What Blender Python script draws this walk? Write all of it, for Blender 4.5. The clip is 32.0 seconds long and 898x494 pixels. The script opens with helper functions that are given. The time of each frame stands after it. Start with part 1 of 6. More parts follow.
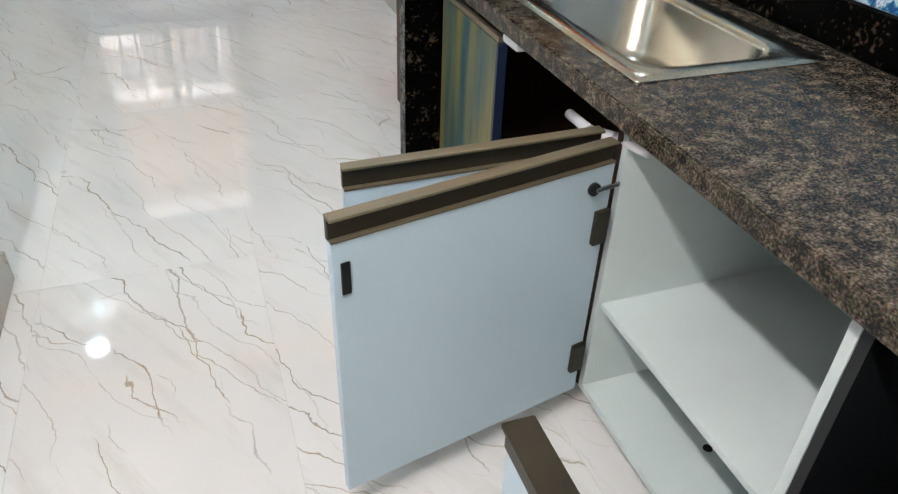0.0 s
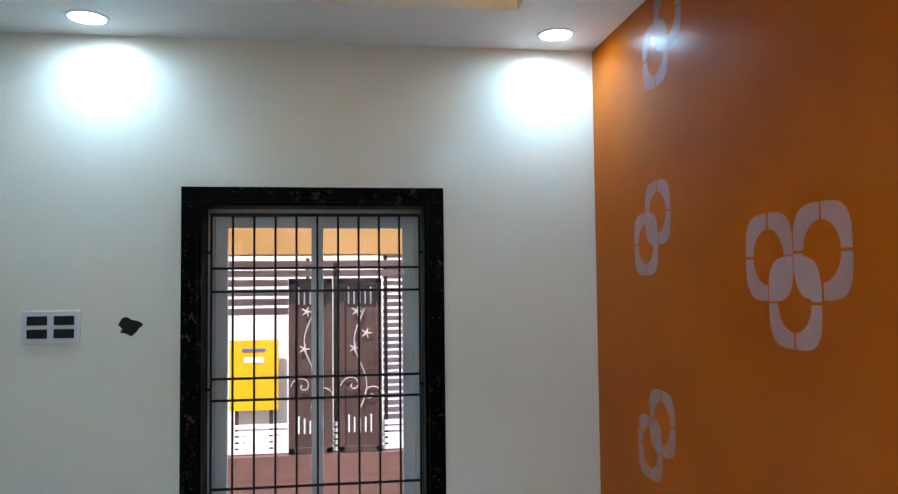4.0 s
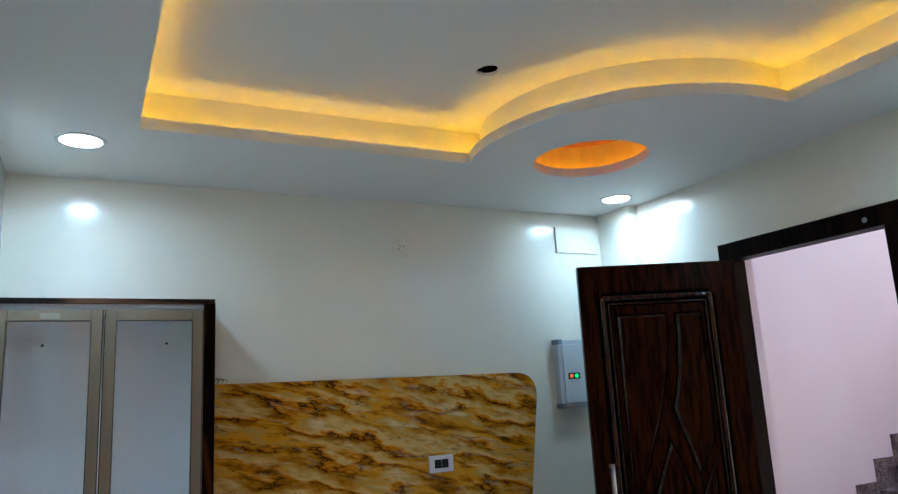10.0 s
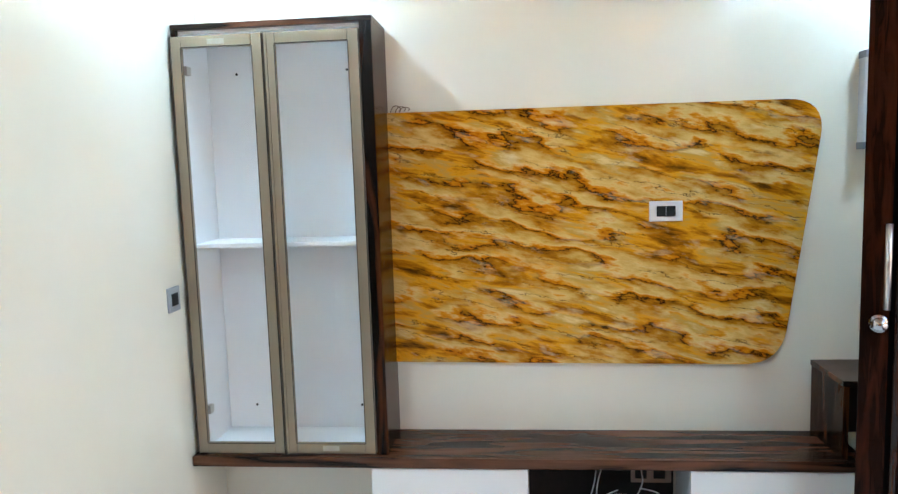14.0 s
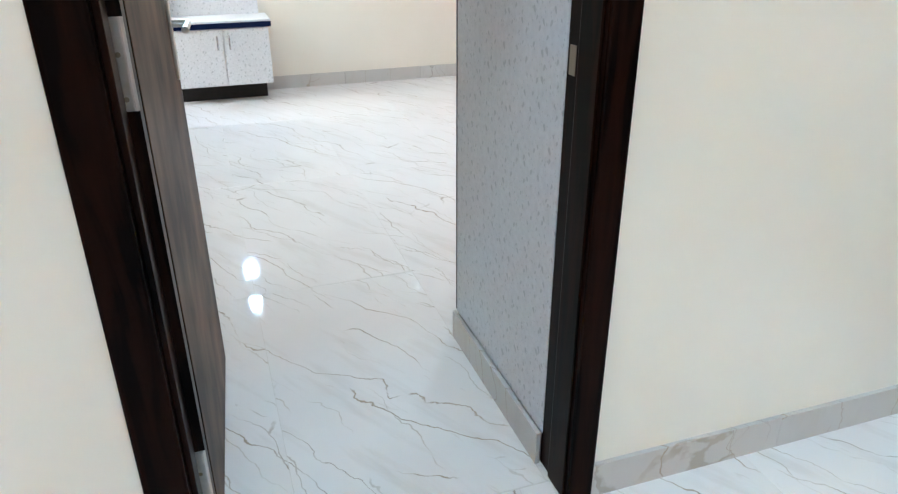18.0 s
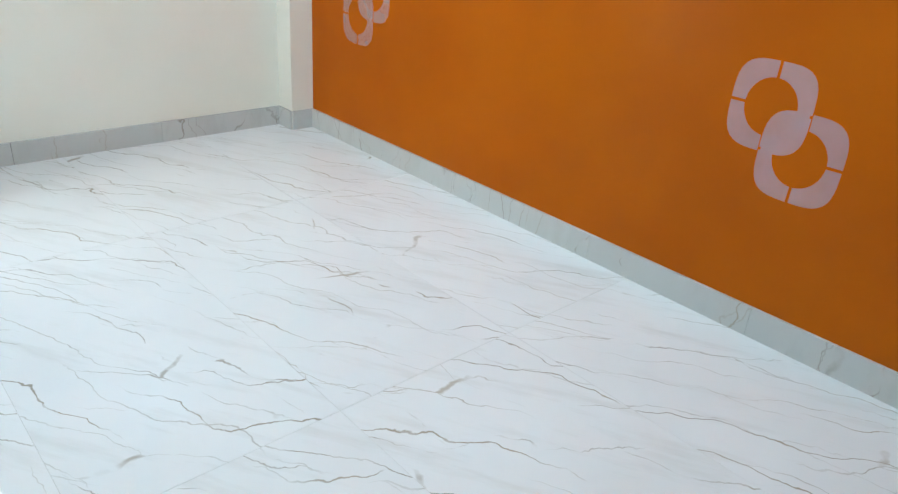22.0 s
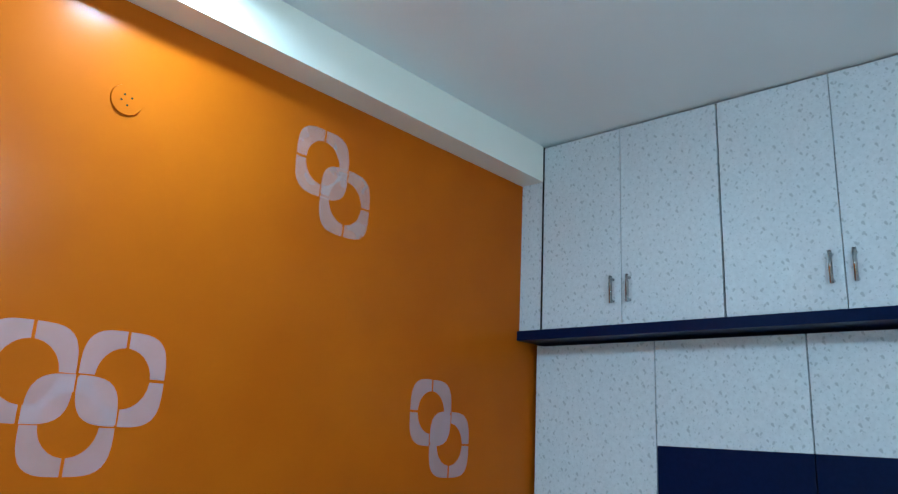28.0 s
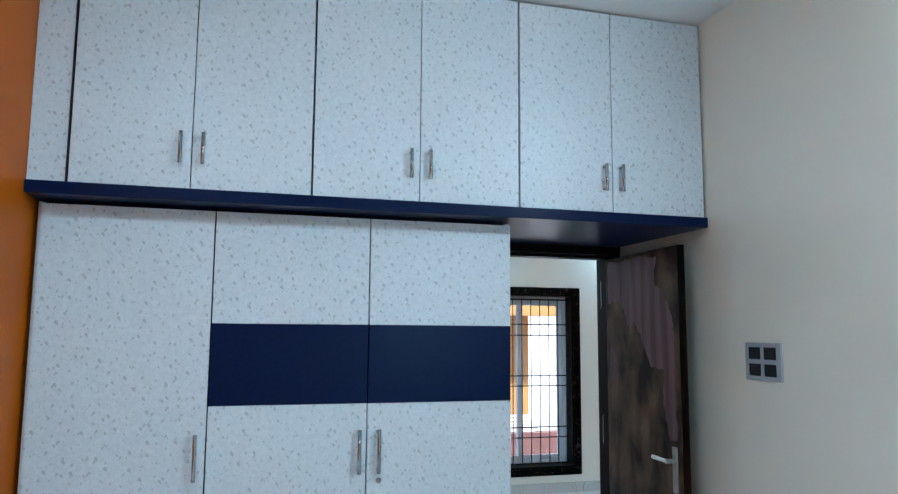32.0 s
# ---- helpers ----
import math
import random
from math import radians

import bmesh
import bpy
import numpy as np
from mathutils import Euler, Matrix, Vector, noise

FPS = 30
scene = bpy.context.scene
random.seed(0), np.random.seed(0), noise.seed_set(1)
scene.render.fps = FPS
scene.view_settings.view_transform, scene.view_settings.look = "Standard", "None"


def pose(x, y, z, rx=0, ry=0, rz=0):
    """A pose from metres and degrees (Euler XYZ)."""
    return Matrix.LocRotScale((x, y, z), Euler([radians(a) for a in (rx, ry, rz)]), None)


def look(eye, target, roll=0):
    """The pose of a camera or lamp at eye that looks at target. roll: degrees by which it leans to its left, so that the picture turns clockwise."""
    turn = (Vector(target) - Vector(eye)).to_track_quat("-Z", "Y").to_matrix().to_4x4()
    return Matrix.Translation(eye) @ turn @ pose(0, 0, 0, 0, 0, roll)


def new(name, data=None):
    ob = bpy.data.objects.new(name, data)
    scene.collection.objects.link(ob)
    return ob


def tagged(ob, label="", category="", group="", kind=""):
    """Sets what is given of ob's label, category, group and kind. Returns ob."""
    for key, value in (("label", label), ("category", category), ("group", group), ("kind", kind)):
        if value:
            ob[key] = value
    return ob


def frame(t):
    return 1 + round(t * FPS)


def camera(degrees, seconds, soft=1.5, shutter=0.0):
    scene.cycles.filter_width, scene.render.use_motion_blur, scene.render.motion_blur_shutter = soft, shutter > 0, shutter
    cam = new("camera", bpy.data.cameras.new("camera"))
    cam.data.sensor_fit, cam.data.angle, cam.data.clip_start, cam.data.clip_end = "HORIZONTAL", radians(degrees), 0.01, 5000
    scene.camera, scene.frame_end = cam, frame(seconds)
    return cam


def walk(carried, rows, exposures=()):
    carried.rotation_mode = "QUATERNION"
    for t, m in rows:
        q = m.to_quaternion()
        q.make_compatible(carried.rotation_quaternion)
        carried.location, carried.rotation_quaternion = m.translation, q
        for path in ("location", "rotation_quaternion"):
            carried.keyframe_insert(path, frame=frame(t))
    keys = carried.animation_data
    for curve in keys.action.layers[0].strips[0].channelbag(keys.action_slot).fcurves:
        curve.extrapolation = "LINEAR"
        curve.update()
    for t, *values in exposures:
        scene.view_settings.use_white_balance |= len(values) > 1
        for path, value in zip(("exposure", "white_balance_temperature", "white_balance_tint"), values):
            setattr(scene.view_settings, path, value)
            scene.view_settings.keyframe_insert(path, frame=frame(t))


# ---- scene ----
cam = camera(64.1, 32.0, soft=1.3)

# the walk: kitchen, hall, bedroom
walk(cam, [
    (0.0, look((3.677, -5.314, 1.346), (4.249, -3.772, 0.209), 2.12)),
    (0.5, look((3.599, -5.214, 1.363), (3.984, -3.518, 0.375), 2.4)),
    (1.0, look((3.441, -5.023, 1.396), (3.728, -3.247, 0.523), 3.2)),
    (1.5, look((3.378, -4.772, 1.395), (3.597, -2.945, 0.613), 3.0)),
    (2.0, look((3.378, -4.441, 1.42), (3.55, -2.58, 0.71), 2.3)),
    (2.5, look((3.328, -4.151, 1.493), (3.518, -2.258, 0.874), 1.9)),
    (3.0, look((3.441, -3.924, 1.567), (3.665, -1.984, 1.132), 1.2)),
    (3.5, look((3.578, -3.718, 1.594), (3.814, -1.741, 1.405), 0.3)),
    (4.0, look((3.645, -3.518, 1.646), (3.915, -1.538, 1.738), -0.6)),
    (4.5, look((3.812, -3.394, 1.692), (3.994, -1.456, 2.151), -1.0)),
    (6.5, look((3.765, -3.205, 1.799), (3.445, -1.731, 3.113), -2.26)),
    (7.0, look((3.837, -3.104, 1.827), (3.193, -1.748, 3.148), -1.82)),
    (7.5, look((3.844, -3.028, 1.841), (2.923, -1.742, 3.065), -4.77)),
    (8.0, look((3.849, -2.986, 1.841), (2.685, -1.791, 2.944), -6.65)),
    (8.5, look((3.794, -2.994, 1.819), (2.455, -1.885, 2.807), -8.00)),
    (9.0, look((3.726, -3.013, 1.800), (2.214, -2.001, 2.630), -6.38)),
    (9.5, look((3.647, -2.974, 1.809), (1.985, -2.041, 2.415), -4.4)),
    (10.0, look((3.532, -2.932, 1.78), (1.785, -2.04, 2.173), -3.1)),
    (10.5, look((3.423, -2.889, 1.753), (1.646, -2.001, 1.983), -2.7)),
    (11.0, look((3.309, -2.773, 1.7), (1.508, -1.907, 1.775), -2.2)),
    (11.5, look((3.254, -2.651, 1.672), (1.403, -1.896, 1.597), -1.7)),
    (12.0, look((3.191, -2.571, 1.679), (1.312, -1.913, 1.498), -0.5)),
    (12.5, look((3.099, -2.41, 1.655), (1.191, -1.838, 1.458), -0.7)),
    (13.0, look((3.077, -2.163, 1.605), (1.105, -1.812, 1.447), -1.0)),
    (13.5, look((3.081, -2.0, 1.656), (1.089, -1.938, 1.487), -1.5)),
    (14.0, look((3.136, -1.88, 1.625), (1.157, -2.074, 1.404), -1.8)),
    (14.5, look((3.131, -1.611, 1.519), (1.213, -2.072, 1.191), -1.7)),
    (15.0, look((3.11, -1.37, 1.436), (1.326, -2.144, 0.971), -2.3)),
    (15.5, look((3.169, -1.22, 1.438), (1.617, -2.35, 0.879), -3.3)),
    (17.5, look((2.636, -1.768, 1.369), (1.877, -3.448, 0.594), -0.1)),
    (18.0, look((2.489, -2.098, 1.339), (1.909, -3.809, 0.481), -0.2)),
    (18.5, look((2.453, -2.477, 1.293), (1.982, -4.188, 0.37), 0.2)),
    (19.0, look((2.321, -2.831, 1.225), (1.932, -4.504, 0.203), 0.0)),
    (19.5, look((2.273, -3.203, 1.191), (1.979, -4.807, 0.033), 0.1)),
    (20.0, look((2.26, -3.579, 1.177), (2.012, -5.142, -0.046), -1.0)),
    (20.5, look((2.184, -3.946, 1.126), (1.854, -5.49, -0.103), -0.2)),
    (21.0, look((2.128, -4.25, 1.11), (1.49, -5.74, -0.045), 3.6)),
    (21.5, look((2.066, -4.44, 1.17), (1.095, -5.862, 0.168), 4.5)),
    (22.0, look((2.006, -4.634, 1.191), (0.76, -5.93, 0.315), 4.6)),
    (22.5, look((1.964, -4.832, 1.251), (0.497, -5.982, 0.526), 4.4)),
    (23.0, look((2.011, -5.10, 1.425), (0.335, -6.012, 0.84), 3.6)),
    (23.5, look((2.014, -5.33, 1.56), (0.22, -6.097, 1.13), 2.5)),
    (24.0, look((1.956, -5.55, 1.578), (0.111, -6.301, 1.403), 2.3)),
    (24.5, look((1.957, -5.806, 1.627), (0.083, -6.504, 1.587), 1.8)),
    (26.5, look((1.926, -6.821, 1.724), (-0.034, -6.619, 2.064), 2.2)),
    (27.0, look((1.895, -6.881, 1.687), (0.092, -6.199, 2.219), 2.2)),
    (27.5, look((1.948, -6.984, 1.68), (0.391, -5.85, 2.22), 2.4)),
    (28.0, look((1.977, -6.984, 1.667), (0.671, -5.555, 2.168), 2.9)),
    (28.5, look((1.917, -6.941, 1.651), (0.847, -5.326, 2.151), 3.2)),
    (29.0, look((1.806, -6.859, 1.671), (0.979, -5.118, 2.205), 3.1)),
    (29.5, look((1.617, -6.923, 1.671), (1.036, -5.081, 2.189), 2.7)),
    (30.0, look((1.441, -7.003, 1.672), (1.06, -5.101, 2.16), 2.6)),
    (30.5, look((1.235, -6.968, 1.653), (1.03, -5.027, 2.09), 2.2)),
    (31.0, look((1.052, -6.978, 1.654), (1.026, -5.013, 2.023), 1.4)),
    (31.5, look((0.85, -7.081, 1.655), (1.072, -5.114, 1.944), 0.5)),
    (32.0, look((0.702, -7.007, 1.633), (1.235, -5.094, 1.867), 0.4)),
], [
    (0.0, 2.08, 6900, 14), (2.0, 2.42, 7500, 17), (3.2, 2.4, 7100, 16), (4.1, 1.45, 5900, 10), (7.0, 1.85, 5900, 6), (9.0, 1.12, 5600, 9), (10.5, 1.6, 6000, 12), (11.2, 1.85, 6100, 13), (12.0, 2.4, 6600, 15), (15.5, 2.9, 6300, 14),
    (18.0, 2.68, 6300, 15), (19.0, 2.55, 6150, 13), (20.2, 2.58, 6150, 10), (21.0, 2.3, 5900, 10), (22.0, 2.45, 5900, 9), (23.2, 2.88, 5600, 2), (24.0, 2.9, 5550, -4), (25.0, 2.5, 5450, -2), (27.0, 1.62, 5300, -1), (28.0, 1.76, 5000, 0), (30.0, 1.98, 4950, 4), (32.0, 2.1, 5250, 4)])

# ---- world and large lights ----
world = bpy.data.worlds.new("sky")
scene.world = world
world.use_nodes = True
wn = world.node_tree.nodes
wn.clear()
sky = wn.new("ShaderNodeTexSky")
sky.sky_type, sky.sun_disc, sky.sun_elevation, sky.sun_rotation = "NISHITA", False, radians(57), radians(209)
wbg = wn.new("ShaderNodeBackground")
wbg.inputs[1].default_value = 0.15
wout = wn.new("ShaderNodeOutputWorld")
world.node_tree.links.new(sky.outputs[0], wbg.inputs[0])
world.node_tree.links.new(wbg.outputs[0], wout.inputs[0])


def lamp(name, kind, m, energy, color, **more):
    d = bpy.data.lights.new(name, kind)
    d.energy, d.color = energy, color
    if kind == "AREA":
        d.shape, d.size, d.size_y = more.get("shape", "RECTANGLE"), more.get("size", 1), more.get("size_y", 1)
    if "spread" in more:
        d.spread = radians(more["spread"])
    if kind in ("POINT", "SPOT"):
        d.shadow_soft_size = more.get("radius", 0.05)
    if kind == "SPOT":
        d.spot_size, d.spot_blend = radians(more.get("cone", 120)), 0.8
    if kind == "SUN":
        d.angle = radians(0.6)
    ob = new(name, d)
    ob.matrix_world = m
    return ob


lamp("sun", "SUN", look((0, 0, 20), (0.5, 0.9, 18.4)), 3.0, (1, 0.95, 0.87))
# daylight in the openings
lamp("window_daylight", "AREA", look((3.48, 0.22, 0.66), (3.48, -1, 0.6)), 0.3, (0.93, 0.96, 1.0), size=1.02, size_y=0.7)
lamp("door_daylight", "AREA", look((1.4, 0.09, 1.2), (1.4, -1, 0.8)), 0.7, (1.0, 0.96, 0.91), size=0.76, size_y=2.2)
COOL = (0.45, 0.78, 1.0)
DOWNLIGHTS = [(0.40, -0.235), (2.50, -0.235), (4.62, -0.235), (0.53, -2.985), (2.51, -2.965), (4.62, -2.985)]
for dx, dy in DOWNLIGHTS:
    lamp("downlight_beam", "AREA", look((dx, dy, 2.795), (dx, dy, 0)), 1.8, COOL, shape="DISK", size=0.13, size_y=0.13, spread=168)
lamp("kitchen_tube_light", "AREA", look((2.99, -5.3, 2.74), (3.9, -5.3, 0.5)), 12.5, (0.95, 0.97, 1.0), size=1.2, size_y=0.08)
BEDLIGHT, BEDLAMP = (0.30, -6.20), (2.655, -6.06, 2.81)
lamp("bedroom_downlight_beam", "AREA", look((*BEDLIGHT, 3.045), (*BEDLIGHT, 0)), 4.7, (0.66, 0.90, 1.0), shape="DISK", size=0.13, size_y=0.13, spread=172)
lamp("bedroom_wall_lamp_beam", "AREA", look((2.632, -6.06, 2.81), (0, -6.06, 1.7)), 5.4, (0.80, 0.95, 1.0), shape="DISK", size=0.17, size_y=0.17)
lamp("bathroom_daylight", "AREA", look((3.80, -7.58, 1.7), (2.0, -7.4, 0.0)), 4.0, (0.86, 0.95, 1.0), size=0.3, size_y=0.45)
lamp("bedroom_window_daylight", "AREA", look((2.33, -8.125, 1.80), (1.9, -4.5, 1.6)), 7.5, (0.50, 0.82, 1.0), size=0.10, size_y=0.5)


# ---- materials ----
def mat(name, base, rough=0.5, metal=0.0, second=None, scale=8.0, bump=0.0, bump_scale=200.0, coat=0.0, stretch=(1, 1, 1), detail=4.0, lo=0.35, hi=0.65, spec=0.5, coords="Object", coat_rough=0.12):
    """Principled paint or solid: two tones mixed by noise, with fine relief."""
    m = bpy.data.materials.new(name)
    m.use_nodes = True
    n, l = m.node_tree.nodes, m.node_tree.links
    b = n["Principled BSDF"]
    b.inputs["Base Color"].default_value = (*base, 1)
    b.inputs["Roughness"].default_value, b.inputs["Metallic"].default_value = rough, metal
    b.inputs["Coat Weight"].default_value, b.inputs["Coat Roughness"].default_value = coat, coat_rough
    b.inputs["Specular IOR Level"].default_value = spec
    tc = n.new("ShaderNodeTexCoord")
    mp = n.new("ShaderNodeMapping")
    mp.inputs["Scale"].default_value = stretch
    l.new(tc.outputs[coords], mp.inputs[0])
    if second:
        t = n.new("ShaderNodeTexNoise")
        t.inputs["Scale"].default_value, t.inputs["Detail"].default_value = scale, detail
        l.new(mp.outputs[0], t.inputs["Vector"])
        r = n.new("ShaderNodeValToRGB")
        r.color_ramp.elements[0].position, r.color_ramp.elements[1].position = lo, hi
        r.color_ramp.elements[0].color, r.color_ramp.elements[1].color = (*base, 1), (*second, 1)
        l.new(t.outputs[0], r.inputs[0])
        l.new(r.outputs[0], b.inputs["Base Color"])
    if bump:
        t2 = n.new("ShaderNodeTexNoise")
        t2.inputs["Scale"].default_value, t2.inputs["Detail"].default_value = bump_scale, 3
        l.new(mp.outputs[0], t2.inputs["Vector"])
        bp = n.new("ShaderNodeBump")
        bp.inputs["Strength"].default_value, bp.inputs["Distance"].default_value = bump, 0.002
        l.new(t2.outputs[0], bp.inputs["Height"])
        l.new(bp.outputs[0], b.inputs["Normal"])
    return m


def glow(name, color, strength):
    m = bpy.data.materials.new(name)
    m.use_nodes = True
    b = m.node_tree.nodes["Principled BSDF"]
    b.inputs["Base Color"].default_value = (*[0.1 + 0.2 * c for c in color], 1)
    b.inputs["Emission Color"].default_value, b.inputs["Emission Strength"].default_value = (*color, 1), strength
    return m


def ramp(n, stops):
    r = n.new("ShaderNodeValToRGB")
    e = r.color_ramp.elements
    for i, (p, c) in enumerate(stops):
        el = e[i] if i < 2 else e.new(p)
        el.position, el.color = p, (*c, 1)
    return r


def math_node(n, l, op, a, b=None):
    """A math node fed by sockets or plain numbers."""
    m = n.new("ShaderNodeMath")
    m.operation = op
    for k, v in enumerate((a, b)):
        if v is None:
            continue
        if isinstance(v, (int, float)):
            m.inputs[k].default_value = v
        else:
            l.new(v, m.inputs[k])
    return m.outputs[0]


def marble(name, base, vein, rough=0.05, turn=57.0, scale=1.0, spec=0.5):
    """Polished vitrified tile: pale ground with thin slanting veins that break off at each tile's edge."""
    m = bpy.data.materials.new(name)
    m.use_nodes = True
    n, l = m.node_tree.nodes, m.node_tree.links
    b = n["Principled BSDF"]
    b.inputs["Roughness"].default_value, b.inputs["Specular IOR Level"].default_value = rough, spec
    tc, info = n.new("ShaderNodeTexCoord"), n.new("ShaderNodeObjectInfo")
    mul = n.new("ShaderNodeVectorMath")
    mul.operation = "SCALE"
    mul.inputs[0].default_value = (31.0, 17.0, 9.0)
    l.new(info.outputs["Random"], mul.inputs["Scale"])
    add = n.new("ShaderNodeVectorMath")
    l.new(tc.outputs["Object"], add.inputs[0])
    l.new(mul.outputs[0], add.inputs[1])

    def noise(vec, sc, stretch, detail, rough_=0.5, off=0.0):
        mp = n.new("ShaderNodeMapping")
        mp.inputs["Scale"].default_value, mp.inputs["Location"].default_value = stretch, (off, off * 0.7, off * 0.3)
        l.new(vec, mp.inputs[0])
        t = n.new("ShaderNodeTexNoise")
        t.inputs["Scale"].default_value, t.inputs["Detail"].default_value, t.inputs["Roughness"].default_value = sc, detail, rough_
        l.new(mp.outputs[0], t.inputs["Vector"])
        return t.outputs[0]

    def branching(da, cell, stretch, width, strength, cut, off):
        """Thin forked veins: the borders of long cells, bent by noise and broken off where the mask fails."""
        rot = n.new("ShaderNodeMapping")
        rot.inputs["Rotation"].default_value, rot.inputs["Location"].default_value = (0, 0, radians(turn + da)), (off, off * 0.6, 0)
        l.new(add.outputs[0], rot.inputs[0])
        bend = n.new("ShaderNodeTexNoise")
        bend.inputs["Scale"].default_value, bend.inputs["Detail"].default_value = 3.4 * scale, 5
        l.new(rot.outputs[0], bend.inputs["Vector"])
        off_, sc_, sum_ = n.new("ShaderNodeVectorMath"), n.new("ShaderNodeVectorMath"), n.new("ShaderNodeVectorMath")
        off_.operation, sc_.operation = "SUBTRACT", "SCALE"
        off_.inputs[1].default_value = (0.5, 0.5, 0.5)
        sc_.inputs["Scale"].default_value = 0.20 / scale
        l.new(bend.outputs["Color"], off_.inputs[0])
        l.new(off_.outputs[0], sc_.inputs[0])
        l.new(rot.outputs[0], sum_.inputs[0])
        l.new(sc_.outputs[0], sum_.inputs[1])
        st = n.new("ShaderNodeMapping")
        st.inputs["Scale"].default_value = (stretch[0] * scale, stretch[1] * scale, 1)
        l.new(sum_.outputs[0], st.inputs[0])
        v = n.new("ShaderNodeTexVoronoi")
        v.voronoi_dimensions, v.feature = "2D", "DISTANCE_TO_EDGE"
        v.inputs["Scale"].default_value = cell
        l.new(st.outputs[0], v.inputs["Vector"])
        wide = math_node(n, l, "MULTIPLY", noise(rot.outputs[0], 5.0 * scale, (0.6, 1.5, 1), 3.0, 0.6, off + 4), width * 2.2)
        line = math_node(n, l, "MINIMUM", math_node(n, l, "MAXIMUM", math_node(n, l, "MULTIPLY", math_node(n, l, "SUBTRACT", 1.0, math_node(n, l, "DIVIDE", v.outputs["Distance"], wide)), 1.5), 0.0), 1.0)
        mask = ramp(n, [(cut, (0, 0, 0)), (cut + 0.10, (strength,) * 3)])
        l.new(noise(rot.outputs[0], 2.4 * scale, (0.7, 2.2, 1), 4.0, 0.6, off + 11), mask.inputs[0])
        return math_node(n, l, "MULTIPLY", line, mask.outputs[0])

    total = branching(0, 1.0, (0.95, 5.2), 0.0075, 0.6, 0.47, 0.0)
    # turn, lines per metre, wander, half width, strength, share that shows
    for k, (da, freq, amp, w, strength, cut) in enumerate(((0, 5.6, 1.25, 0.0018, 0.78, 0.47), (-10, 5.2, 1.3, 0.0016, 0.70, 0.49), (8, 7.4, 1.5, 0.0014, 0.45, 0.48))):
        rot = n.new("ShaderNodeMapping")
        rot.inputs["Rotation"].default_value, rot.inputs["Location"].default_value = (0, 0, radians(turn + da)), (k * 3.7, k * 1.3, 0)
        l.new(add.outputs[0], rot.inputs[0])
        v = rot.outputs[0]
        sep = n.new("ShaderNodeSeparateXYZ")
        l.new(v, sep.inputs[0])
        wander = noise(v, 1.9 * scale, (1.0, 0.8, 1), 6.0, 0.50, 3.0 + k)
        u = math_node(n, l, "ADD", math_node(n, l, "MULTIPLY", sep.outputs[1], freq * scale), math_node(n, l, "MULTIPLY", wander, amp * 2.0))
        pp = math_node(n, l, "PINGPONG", u, 0.5)
        wide = math_node(n, l, "MULTIPLY", noise(v, 4.0 * scale, (0.6, 1.4, 1), 3.0, 0.6, 9.0 + k), w * freq * scale * 3.2)
        line = math_node(n, l, "SUBTRACT", 1.0, math_node(n, l, "DIVIDE", pp, wide))
        line = math_node(n, l, "MINIMUM", math_node(n, l, "MAXIMUM", math_node(n, l, "MULTIPLY", line, 1.6), 0.0), 1.0)
        mask = ramp(n, [(cut, (0, 0, 0)), (cut + 0.09, (strength,) * 3)])
        l.new(noise(v, 2.5 * scale, (0.5, 2.8, 1), 4.0, 0.55, 17.0 + k), mask.inputs[0])
        total = math_node(n, l, "MAXIMUM", total, math_node(n, l, "MULTIPLY", line, mask.outputs[0]))
    # broad faint clouds along the veins
    rot = n.new("ShaderNodeMapping")
    rot.inputs["Rotation"].default_value = (0, 0, radians(turn + 3))
    l.new(add.outputs[0], rot.inputs[0])
    cloud = ramp(n, [(0.53, (0, 0, 0)), (0.70, (0.16,) * 3)])
    l.new(noise(rot.outputs[0], 2.6 * scale, (0.8, 4.8, 1), 6.0, 0.62, 31.0), cloud.inputs[0])
    total = math_node(n, l, "MAXIMUM", total, cloud.outputs[0])
    cr = ramp(n, [(0.3, tuple(c * 0.93 for c in base)), (0.7, base)])
    l.new(noise(add.outputs[0], 2.2, (1, 1, 1), 5.0, 0.5, 2.0), cr.inputs[0])
    vr = ramp(n, [(0.38, vein), (0.62, (vein[0] * 0.72, vein[1] * 0.76, vein[2] * 0.85))])
    l.new(noise(add.outputs[0], 2.6, (1, 1, 1), 1.0), vr.inputs[0])
    mix = n.new("ShaderNodeMix")
    mix.data_type = "RGBA"
    l.new(total, mix.inputs["Factor"])
    l.new(cr.outputs[0], mix.inputs["A"])
    l.new(vr.outputs[0], mix.inputs["B"])
    l.new(mix.outputs["Result"], b.inputs["Base Color"])
    return m


